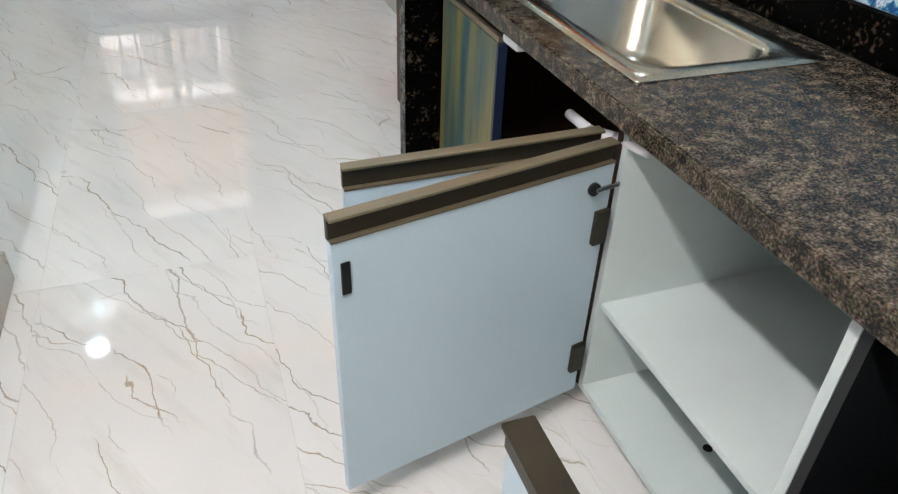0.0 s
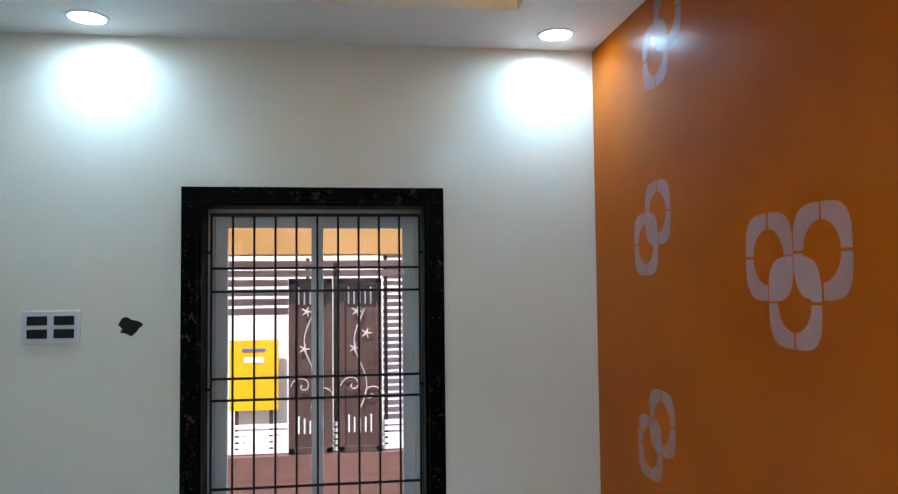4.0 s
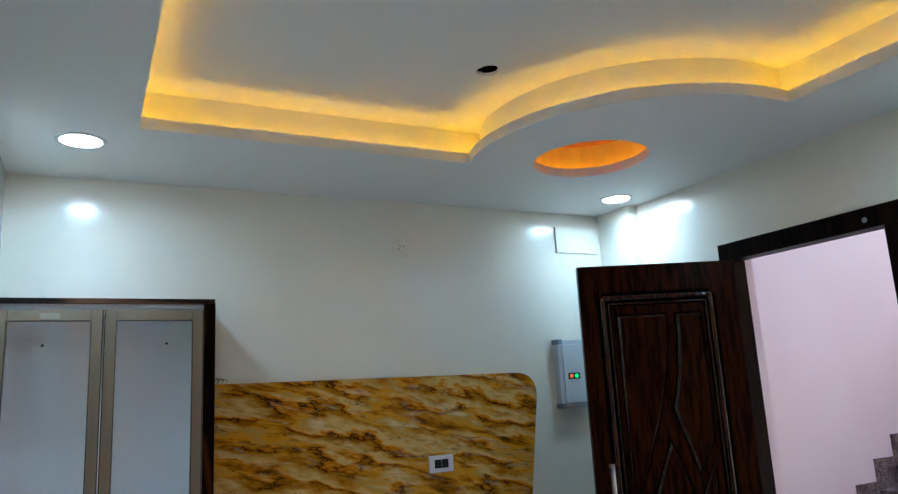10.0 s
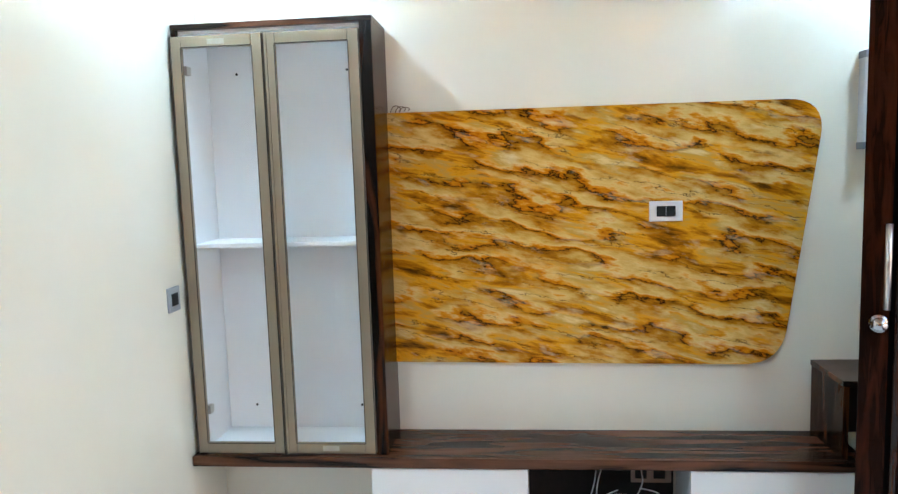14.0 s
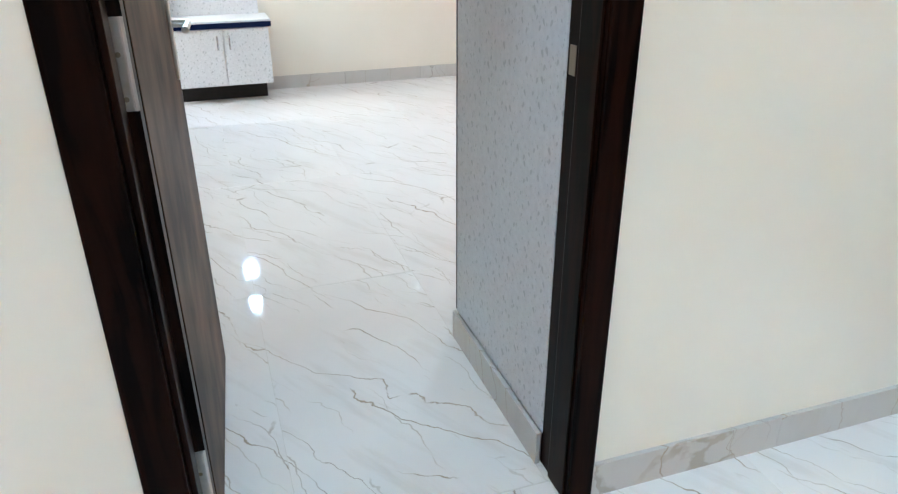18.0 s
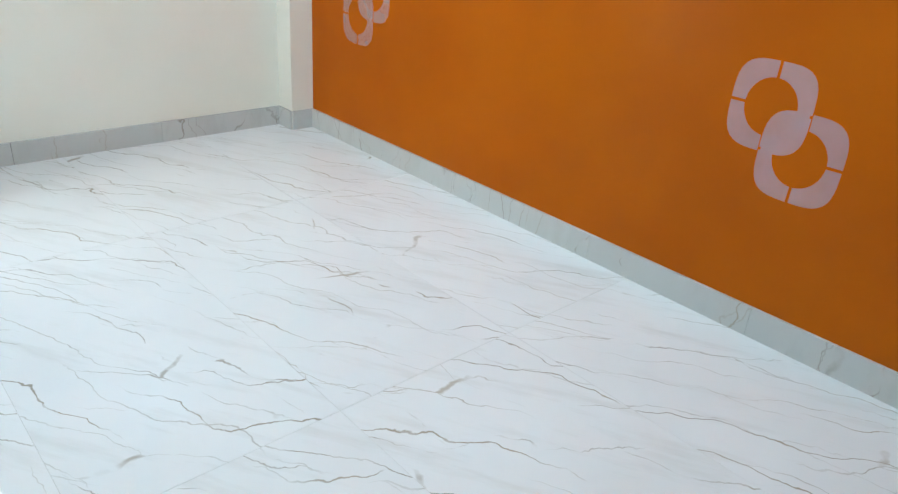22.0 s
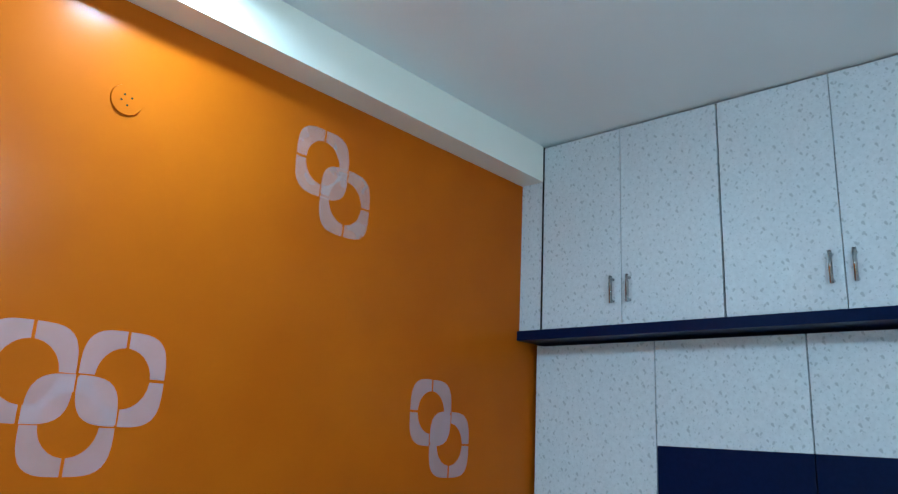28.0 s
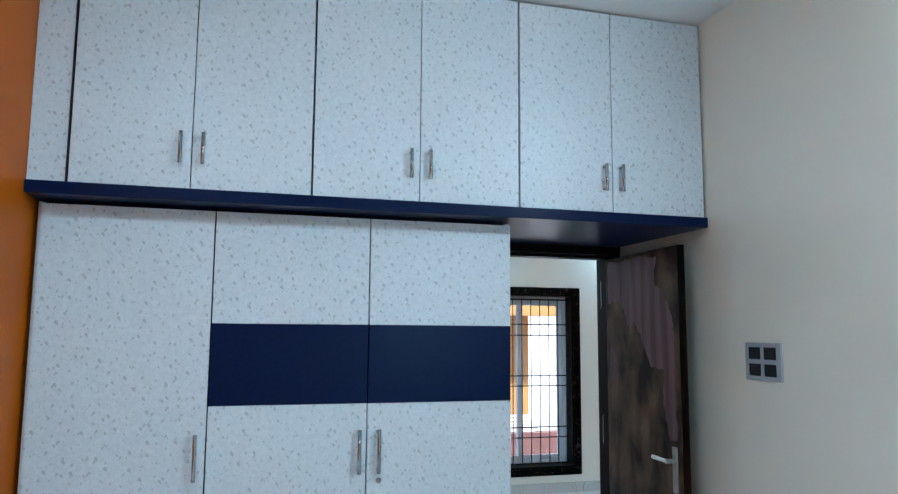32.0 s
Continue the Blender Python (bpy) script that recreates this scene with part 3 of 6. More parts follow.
wall("wall_kitchen_south", "cream painted kitchen end wall", CREAM, "x", 2.90, 5.25, KS - 0.2, KS, 0.0, 3.3)
wall("wall_kitchen_east", "cream painted kitchen wall above the tiles", CREAM, "y", KS, -3.14, 5.05, 5.25, 0.0, 3.3)
wall("wall_bathroom_back", "plain wall of the bathroom beyond the bedroom", CREAM, "y", -8.22, KS - 0.2, 3.9, 4.0, 0.0, 3.3)

wall("wall_pier", "pale glossy pier between hall and kitchen", CREAM, "y", -3.56, YS, 2.935, 3.032, 0.0, 3.3)
tagged(made("wall_pier_facing", B(3.032, 3.0345, -3.5595, -3.281, 0.1, 2.95), GLOSSM), "glossy mauve tile facing on the pier", "wall tiles", kind="structure")
tagged(made("wall_kitchen_west_facing", B(2.90, 2.903, KS, -3.5755, 0.1, 2.95), GLOSSM), "glossy pale mauve tiles on the kitchen wall", "wall tiles", kind="structure")
tagged(made("trim_panel_edge", B(3.0352, 3.0365, -3.5765, -3.5735, 0.1, 3.0), VOID), "dark line along the edge of the pier panel", "edge strip", kind="structure")
tagged(made("trim_panel_edge", B(2.9032, 2.9055, -3.5765, -3.5748, 0.1, 3.0), VOID), "dark line along the inner edge of the pier panel", "edge strip", kind="structure")
tagged(made("trim", B(2.90, 3.035, -3.575, -3.56, 0.1, 3.0), PALEBLUE), "pale blue glossy panel on the pier", "panel", kind="structure")


def tiled_floor(name, x0, x1, y0, y1, px, py, label):
    """Large polished tiles, each a piece of its own, on a bed of grout; px, py: one joint's place."""
    fl = tagged(made(name, B(x0, x1, y0, y1, -0.1, -0.0009), GROUT), label, "floor", kind="structure")
    W, L, G = 0.622, 1.245, 0.0009
    meshes = {}
    i0, i1 = math.floor((x0 - px) / W), math.ceil((x1 - px) / W)
    j0, j1 = math.floor((y0 - py) / L), math.ceil((y1 - py) / L)
    for i in range(i0, i1):
        for j in range(j0, j1):
            a, b = max(px + i * W, x0) + G, min(px + (i + 1) * W, x1) - G
            c, d = max(py + j * L, y0) + G, min(py + (j + 1) * L, y1) - G
            if b - a < 0.02 or d - c < 0.02:
                continue
            key = (round(b - a, 3), round(d - c, 3))
            if key not in meshes:
                bm = box(bmesh.new(), -(b - a) / 2, (b - a) / 2, -(d - c) / 2, (d - c) / 2, -0.003, 0.0)
                me = bpy.data.meshes.new("tile")
                bm.to_mesh(me)
                bm.free()
                me.materials.append(TILE)
                meshes[key] = me
            ob = new("tile", meshes[key])
            ob.parent, ob.location = fl, ((a + b) / 2, (c + d) / 2, 0)
    return fl


tiled_floor("floor_hall", XW, XE, -3.352, 0.0, 3.122, -3.352, "polished white marble-look floor tiles with brown veins")
tiled_floor("floor_bedroom", BW, 2.90, -8.08, -3.352, 1.80, -4.60, "polished white marble-look floor tiles with grey veins")
tiled_floor("floor_kitchen", 2.90, 5.05, -6.9, -3.352, 3.122, -3.352, "polished white marble-look kitchen floor tiles")


def skirting(name, pts, label):
    """Skirting tiles along a wall: list of (x0, x1, y0, y1)."""
    sk = thing(name, label, "skirting", kind="structure")
    for (x0, x1, y0, y1) in pts:
        lx = abs(x1 - x0) > abs(y1 - y0)
        total = abs(x1 - x0) if lx else abs(y1 - y0)
        k = max(1, round(total / 0.62))
        for i in range(k):
            g = 0.0008
            if lx:
                a, b = x0 + (x1 - x0) * i / k + g, x0 + (x1 - x0) * (i + 1) / k - g
                bm = box(bmesh.new(), -(b - a) / 2, (b - a) / 2, -(y1 - y0) / 2, (y1 - y0) / 2, 0, 0.1)
                c = ((a + b) / 2, (y0 + y1) / 2, 0)
            else:
                a, b = y0 + (y1 - y0) * i / k + g, y0 + (y1 - y0) * (i + 1) / k - g
                bm = box(bmesh.new(), -(x1 - x0) / 2, (x1 - x0) / 2, -(b - a) / 2, (b - a) / 2, 0, 0.1)
                c = ((x0 + x1) / 2, (a + b) / 2, 0)
            ob = part("skirting_tile", bm, SKIRT, sk)
            ob.location = c
    return sk


S = 0.012
skirting("baseboard_hall", [(1.86, XE - S, -S, 0), (XE - S, XE, -2.24, 0), (0, S, YS + S, -S), (S, 1.72, YS, YS + S), (2.715, 3.032, YS, YS + S)], "grey marble-look skirting tiles round the hall")
skirting("baseboard_bedroom", [(BW, BW + S, -7.95, -4.11), (BW + S, 0.06, -7.95, -7.95 + S), (0.06, 0.06 + S, BS + S, -7.95), (0.06, BE, BS, BS + S), (BE - S, BE, -7.1, BN), (1.79, 1.79 + S, -4.09, BN)], "grey marble-look skirting tiles round the bedroom")
skirting("baseboard_pier", [(2.90, 3.032, -3.575, -3.56), (3.032, 3.032 + S, -3.56, YS + S), (2.90, 2.90 + S, KS, -3.575)], "grey marble-look skirting tiles at the pier")

# ---- ceilings ----
CX0, CX1, CY0, CY1 = 0.727, 4.365, -2.79, -0.513
NC, SC, CR = (0.98, -0.60), (3.985, -2.72), 0.81


def cove_outline(grow=0.0):
    """The recess in the hall's false ceiling: a rectangle with a round bay pushed in at two opposite corners."""
    x0, x1, y0, y1, r = CX0 - grow, CX1 + grow, CY0 - grow, CY1 + grow, CR - grow
    def bay(c, a0, a1):
        return [(c[0] + r * math.cos(a0 + (a1 - a0) * i / 28), c[1] + r * math.sin(a0 + (a1 - a0) * i / 28)) for i in range(29)]
    north = bay(NC, math.atan2(-math.sqrt(r * r - (x0 - NC[0]) ** 2), x0 - NC[0]), math.asin((y1 - NC[1]) / r))
    b0 = math.atan2(math.sqrt(r * r - (x1 - SC[0]) ** 2), x1 - SC[0])
    b1 = math.pi - math.asin((y0 - SC[1]) / r)
    south = bay(SC, b0, b1)
    return [(x0, y0)] + north + [(x1, y1)] + south


def holed_plate(name, outer, holes, z0, z1, material):
    """A flat plate between two heights with holes through it."""
    bm = bmesh.new()
    for z in (z0, z1):
        es = []
        for ring in (outer, *holes):
            vs = [bm.verts.new((x, y, z)) for x, y in ring]
            es += [bm.edges.new((vs[i], vs[(i + 1) % len(vs)])) for i in range(len(vs))]
        bmesh.ops.triangle_fill(bm, use_beauty=True, edges=es)
    for ring in (outer, *holes):
        k = len(ring)
        lo = [bm.verts.new((x, y, z0)) for x, y in ring]
        hi = [bm.verts.new((x, y, z1)) for x, y in ring]
        for i in range(k):
            bm.faces.new((lo[i], lo[(i + 1) % k], hi[(i + 1) % k], hi[i]))
    bmesh.ops.recalc_face_normals(bm, faces=bm.faces)
    return made(name, bm, material)


def ring_of(cx, cy, r, k=36):
    return [(cx + r * math.cos(2 * math.pi * i / k), cy + r * math.sin(2 * math.pi * i / k)) for i in range(k)]


def band(name, ring, inner, z0, z1, material, parent=None, label=""):
    """An upright band between two outlines of equal count."""
    bm = bmesh.new()
    k = len(ring)
    rows = [[bm.verts.new((x, y, z)) for x, y in o] for o, z in ((ring, z0), (ring, z1), (inner, z1), (inner, z0))]
    for j in range(4):
        for i in range(k):
            bm.faces.new((rows[j][i], rows[j][(i + 1) % k], rows[(j + 1) % 4][(i + 1) % k], rows[(j + 1) % 4][i]))
    bmesh.ops.recalc_face_normals(bm, faces=bm.faces)
    return made(name, bm, material, parent, label)


ROUND = [(0.945, -0.835), (3.905, -2.525)]
OPEN = cove_outline()
holes = [OPEN] + [ring_of(x, y, 0.272) for x, y in ROUND] + [ring_of(x, y, 0.078, 24) for x, y in DOWNLIGHTS]
tagged(holed_plate("ceiling_hall_false", [(XW, YS), (XE, YS), (XE, 0), (XW, 0)], holes, ZF, ZF + 0.012, CEIL), "white plaster false ceiling with a lit recess", "ceiling", kind="structure")
tagged(band("ceiling_hall_lip", OPEN, cove_outline(0.012), ZF + 0.012, ZF + 0.048, CEIL), "plaster upstand round the lit ceiling recess", "ceiling", kind="structure")
OUT = cove_outline(0.068)
tagged(band("ceiling_hall_cove_back", cove_outline(0.078), OUT, ZF + 0.012, ZR, CEIL), "hidden back of the lit ceiling cove", "ceiling", kind="structure")
HOLES3 = [(1.293, -1.578, 0.046), (2.468, -1.607, 0.046), (3.595, -1.658, 0.056)]
rough_holes = [[(x + r * (1 + 0.06 * math.sin(3 * a + x) + 0.05 * math.sin(7 * a)) * math.cos(a), y + r * (0.92 + 0.05 * math.sin(5 * a + y)) * math.sin(a)) for a in [2 * math.pi * i / 20 for i in range(20)]] for x, y, r in HOLES3]
tagged(holed_plate("ceiling_hall_recess", [(XW, YS), (XE, YS), (XE, 0), (XW, 0)], rough_holes, ZR, ZR + 0.012, CEIL), "white recessed ceiling with three cut cable holes", "ceiling", kind="structure")
tagged(made("ceiling_slab", B(-0.27, 5.14, -8.22, 0.2, 3.3, 3.45), VOID), "concrete slab above the rooms", "ceiling", kind="structure")
# near-black sheet gives the cable holes their shade
tagged(made("ceiling_void", B(XW, XE, YS, 0.0, 3.05, 3.07), VOID), "near-black sheet painted as the unlit void above the false ceiling", "ceiling", kind="structure")
tagged(made("ceiling_bedroom", B(BW, BE, BS, BN, 3.07, 3.1), CEIL), "plain white bedroom ceiling", "ceiling", kind="structure")
tagged(made("ceiling_kitchen", B(2.90, 5.05, KS, YS, 2.95, 2.98), CEIL), "plain white kitchen ceiling", "ceiling", kind="structure")
tagged(made("trim_bedroom_beam", B(BW, 0.057, BS, BN, 2.885, 3.07), CREAM), "cream painted beam along the top of the orange wall", "beam", kind="structure")
tagged(made("trim_bedroom_column", B(BW, 0.06, BS, -7.95, 0.0, 2.885), CREAM), "cream painted column in the bedroom corner", "column", kind="structure")
tagged(made("trim_hall_column", B(0.0, 0.30, -0.06, 0.0, 0.0, ZF), CREAM), "cream painted pilaster in the hall corner", "column", kind="structure")
tagged(made("wall_kitchen_jog", B(4.874, 5.049, -3.485, -3.1955, 0.822, 2.449), CREAM), "tiled corner pier beside the granite slab", "wall", kind="structure")
tagged(made("trim_tile_edge", B(4.868, 4.879, -3.138, -3.126, 1.083, 2.45), FRAMEW), "dark brown edge strip where paint meets tiles", "edge strip", kind="structure")
tagged(made("trim_opening_head", B(3.032, 5.05, -3.42, YS, 2.45, 3.3), CREAM), "cream painted beam over the kitchen opening", "beam", kind="structure")

strip_out, strip_in = cove_outline(0.044), cove_outline(0.032)
led_strip = thing("cove_light_strip", "amber light strip hidden in the ceiling cove", "light strip")
band("strip", strip_out, strip_in, ZF + 0.022, ZF + 0.028, AMBER, led_strip)
band("strip_carrier", cove_outline(0.047), cove_outline(0.029), ZF + 0.0125, ZF + 0.0215, WHITEB, led_strip, "white strip carrier")
# amber glow put into the recess colours: bright yellow sides, dimmer orange top
ORANGEP = mat("orange_recess_glow_tint", (0.50, 0.15, 0.01), 0.6, second=(0.55, 0.18, 0.012), scale=9)
YELLOWP = mat("yellow_recess_glow_tint", (0.84, 0.62, 0.16), 0.6, second=(0.86, 0.66, 0.2), scale=5)
for x, y in ROUND:
    rec = thing("round_ceiling_recess", "round orange-lit recess cut in the false ceiling", "ceiling recess", "round ceiling recesses")
    band("sleeve", ring_of(x, y, 0.2715), ring_of(x, y, 0.279), ZF + 0.012, ZF + 0.045, CEIL, rec)
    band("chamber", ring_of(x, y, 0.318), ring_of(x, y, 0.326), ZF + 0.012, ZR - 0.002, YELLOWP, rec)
    bm = bmesh.new()
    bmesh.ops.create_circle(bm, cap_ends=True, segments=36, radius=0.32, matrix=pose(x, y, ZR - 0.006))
    part("top", bm, ORANGEP, rec, "top tinted a dimmer orange for the amber glow")
    band("light_strip", ring_of(x, y, 0.304), ring_of(x, y, 0.294), ZF + 0.014, ZF + 0.022, AMBERR, rec, "amber light strip")



def downlight(dx, dy, z):
    dl = thing("downlight", "round flush ceiling downlight glowing cool white", "downlight", "ceiling downlights")
    band("rim", ring_of(dx, dy, 0.092, 32), ring_of(dx, dy, 0.076, 32), z - 0.006, z + 0.004, WHITE, dl)
    bm = bmesh.new()
    bmesh.ops.create_cone(bm, cap_ends=True, segments=32, radius1=0.076, radius2=0.076, depth=0.004, matrix=pose(dx, dy, z - 0.002))
    part("diffuser", bm, LED, dl)


for dx, dy in DOWNLIGHTS:
    downlight(dx, dy, ZF)
downlight(*BEDLIGHT, 3.064)
wl = thing("wall_lamp", "round glowing lamp on the wall facing the orange wall", "lamp")
lx, ly, lz = BEDLAMP
part("base", rod(bmesh.new(), (BE, ly, lz), (lx + 0.012, ly, lz), 0.10, 32), WHITE, wl)
part("diffuser", rod(bmesh.new(), (lx + 0.012, ly, lz), (lx, ly, lz), 0.092, 32, 0.085), LED, wl, "glowing white diffuser")

# ---- repeated small parts ----
def bar_handle(parent, a, b, out, r=0.005, material=None, name="handle"):
    """A bar handle from a to b that stands off along out on two posts."""
    a, b, out = Vector(a), Vector(b), Vector(out)
    d = (b - a).normalized()
    bm = bmesh.new()
    rod(bm, a + out, b + out, r, 10)
    for p in (a + d * 0.012, b - d * 0.012):
        rod(bm, p, p + out, r * 0.9, 8)
    return part(name, bm, material or CHROME, parent, smooth=True)


def switch_plate(name, label, axis, face, sign, u, z, w, h, cells, plate, group=""):
    """A wall plate with dark module openings: face is the wall's coordinate on axis, sign points into the room."""
    ob = thing(name, label, "switch plate", group)
    def slab(u0, u1, z0, z1, d0, d1, bevel=0.0):
        a, b = sorted((face + sign * d0, face + sign * d1))
        return box(bmesh.new(), a, b, u0, u1, z0, z1, bevel) if axis == "x" else box(bmesh.new(), u0, u1, a, b, z0, z1, bevel)
    part("plate", slab(u - w / 2, u + w / 2, z - h / 2, z + h / 2, 0.0, 0.011, 0.003), plate, ob)
    for cu, cz, cw, ch in cells:
        part("module", slab(u + cu - cw / 2, u + cu + cw / 2, z + cz - ch / 2, z + cz + ch / 2, 0.009, 0.0135, 0.001), BLACK, ob, "black socket module")
    return ob


FOUR = [(su * 0.058, sz * 0.030, 0.088, 0.042) for su in (-1, 1) for sz in (-1, 1)]


def stencil(axis_x, sign, rings, label, faint=False):
    """Painted motif of interlocked rounded rings, each of four strokes, on an upright wall at x."""
    ob = thing("wall_stencil", label, "wall stencil", "stencilled wall motifs")
    R0, R1, GAP = 0.121, 0.078, 0.0045
    for k, (cy, cz) in enumerate(rings):
        x = axis_x + sign * (0.0008 + 0.0006 * k)
        for q in range(4):
            bm = bmesh.new()
            outer, inner = [], []
            for i in range(15):
                a = math.pi / 2 * (q + i / 14)
                c, s = math.cos(a), math.sin(a)
                rr = R0 / (abs(c) ** 3.6 + abs(s) ** 3.6) ** (1 / 3.6)
                def clip(u, v):
                    cu, cv = (1, 1) if q == 0 else (-1, 1) if q == 1 else (-1, -1) if q == 2 else (1, -1)
                    return cu * max(cu * u, GAP), cv * max(cv * v, GAP)
                outer.append(clip(rr * c, rr * s * 1.085))
                inner.append(clip(R1 * c, R1 * s * 1.085))
            vo = [bm.verts.new((x, cy + u, cz + v)) for u, v in outer]
            vi = [bm.verts.new((x, cy + u, cz + v)) for u, v in inner]
            for i in range(14):
                bm.faces.new((vo[i], vo[i + 1], vi[i + 1], vi[i]))
            part("stroke", bm, STENCIL2 if faint else STENCIL, ob)
    return ob


def pair(cy, cz, slope):
    """Centres of two linked rings: slope 1 rises towards +y, -1 falls."""
    return [(cy - 0.06, cz - slope * 0.0615), (cy + 0.06, cz + slope * 0.0615)]


# ---- hall: window ----
win = tagged(new("window_1"), "sliding window with black granite surround and iron grille", "window", kind="structure")
x0, x1, z0, z1 = 2.852, 4.097, 0.177, 2.10
i0, i1, j0, j1 = 2.927, 4.018, 0.247, 2.028
for nm, a in (("surround_board", (x0, x1, -0.018, 0.0, j1, z1)), ("surround_board", (x0, x1, -0.018, 0.0, z0, j0)), ("surround_board", (x0, i0, -0.018, 0.0, j0, j1)), ("surround_board", (i1, x1, -0.018, 0.0, j0, j1))):
    part(nm, B(*a, bevel=0.002), BLACKGR, win, "black granite surround")
for a in ((i0, i1, -0.012, 0.20, j1 - 0.018, j1), (i0, i0 + 0.018, -0.012, 0.20, j0 + 0.02, j1 - 0.018), (i1 - 0.018, i1, -0.012, 0.20, j0 + 0.02, j1 - 0.018), (i0, i1, -0.012, 0.20, j0, j0 + 0.02)):
    part("reveal_board", B(*a, bevel=0.001), BLACKGR, win, "black granite reveal")
w0, w1, h0, h1 = 2.947, 3.998, 0.269, 2.008
for a in ((w0, w1, 0.13, 0.19, h1 - 0.035, h1), (w0, w1, 0.13, 0.19, h0, h0 + 0.035), (w0, w0 + 0.035, 0.13, 0.19, h0, h1), (w1 - 0.035, w1, 0.13, 0.19, h0, h1)):
    part("window_frame", B(*a, bevel=0.003), UPVC, win, "white plastic window frame")
for k, (sx0, sx1, sy) in enumerate(((w0 + 0.036, 3.505, 0.142), (3.445, w1 - 0.036, 0.168))):
    sash = tagged(new("sash"), "white plastic sliding sash")
    sash.parent = win
    t = 0.058
    for a in ((sx0, sx1, h1 - 0.036 - t, h1 - 0.036), (sx0, sx1, h0 + 0.036, h0 + 0.036 + t), (sx0, sx0 + t, h0 + 0.036 + t, h1 - 0.036 - t), (sx1 - t, sx1, h0 + 0.036 + t, h1 - 0.036 - t)):
        part("sash_rail", B(a[0], a[1], sy - 0.011, sy + 0.011, a[2], a[3], bevel=0.003), UPVC, sash)
    g = part("pane", B(sx0 + t - 0.004, sx1 - t + 0.004, sy - 0.002, sy + 0.002, h0 + 0.03 + t, h1 - 0.03 - t), GLASS, sash, "clear glass pane")
    g.visible_shadow = False
gr = thing("window_grille", "black iron grille fixed inside the window reveal", "grille")
for k in range(11):
    gx = 2.972 + k * 0.1013
    part("upright_bar", rod(bmesh.new(), (gx, 0.085, 0.285), (gx, 0.085, 1.975), 0.0055, 8), IRON, gr, smooth=True)
for gz in (1.713, 1.600, 1.179, 1.075, 0.653, 0.548):
    part("cross_bar", B(2.972, 3.985, 0.086, 0.093, gz - 0.006, gz + 0.006), IRON, gr)
for gz in (1.975, 0.285):
    part("cross_bar", B(2.966, 3.991, 0.080, 0.090, gz - 0.008, gz + 0.008), IRON, gr)
for gz in (1.79, 1.13, 0.50):
    for gx0, gx1 in ((2.945, 2.972), (3.985, 4.0)):
        part("fixing_stub", B(gx0, gx1, 0.082, 0.09, gz - 0.006, gz + 0.006), IRON, gr)

# ---- hall: main door ----
mdf = tagged(new("door_1"), "dark polished wooden main door frame", "door frame", kind="structure")
for a in ((0.895, 0.975, -0.022, 0.075, 0.0, 2.355), (1.768, 1.848, -0.022, 0.075, 0.0, 2.355), (0.895, 1.848, -0.022, 0.075, 2.355, 2.445), (0.895, 1.848, -0.022, 0.15, 0.0, 0.02)):
    part("frame_member", B(*a, bevel=0.004), FRAMEW, mdf)
for a in ((0.9002, 0.912, 0.0755, 0.2, 0.0, 2.418), (1.823, 1.8348, 0.0755, 0.2, 0.0, 2.418), (0.9002, 1.8348, 0.0755, 0.2, 2.418, 2.4298)):
    part("reveal_lining", B(*a), MAUVE, mdf, "pinkish painted reveal")
part("strike_plate", B(1.764, 1.768, 0.01, 0.05, 0.98, 1.08, bevel=0.001), STEEL, mdf, "steel strike plate")
part("tower_bolt_socket", rod(bmesh.new(), (1.70, -0.024, 2.39), (1.70, -0.034, 2.39), 0.012, 12), CHROME, mdf, "small chrome bolt socket")

leaf = thing("main_door", "open carved dark teak main door with steel pull handle", "door")
LW, LH = 0.80, 2.355
part("slab", B(0, LW, -0.02, 0.02, 0.008, LH, bevel=0.003), TEAK, leaf)


# near-black colour for shade painted round the door's beads and panels
MARGIN_SHADE = mat("painted_margin_shade", (0.0008, 0.0004, 0.0003), 0.6, second=(0.0014, 0.0007, 0.0005), scale=30, spec=0.02)


def moulding(name, pts, w, parent, closed=False, h=0.012, y=-0.02, material=None):
    """A half-round bead that follows a line of (u, z) on the door's face."""
    bm = bmesh.new()
    k = len(pts)
    rows = []
    for i, (u, z) in enumerate(pts):
        p, q = pts[i - 1] if i or closed else pts[0], pts[(i + 1) % k] if i < k - 1 or closed else pts[-1]
        d = Vector((q[0] - p[0], q[1] - p[1]))
        n = Vector((-d.y, d.x)).normalized() if d.length > 1e-9 else Vector((1, 0))
        rows.append([bm.verts.new((u + n.x * o * w, y - e * h, z + n.y * o * w)) for o, e in ((-0.5, -0.1), (-0.36, 0.6), (0, 1.0), (0.36, 0.6), (0.5, -0.1))])
    for i in range(k if closed else k - 1):
        a, b = rows[i], rows[(i + 1) % k]
        for j in range(4):
            bm.faces.new((a[j], b[j], b[j + 1], a[j + 1]))
    bmesh.ops.recalc_face_normals(bm, faces=bm.faces)
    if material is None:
        # flat near-black band painted as the shade along both sides of the bead
        moulding("groove", pts, w * 2.1, parent, closed, 0.0012, y, MARGIN_SHADE)
    return part(name, bm, material or TEAKB, parent, smooth=True)


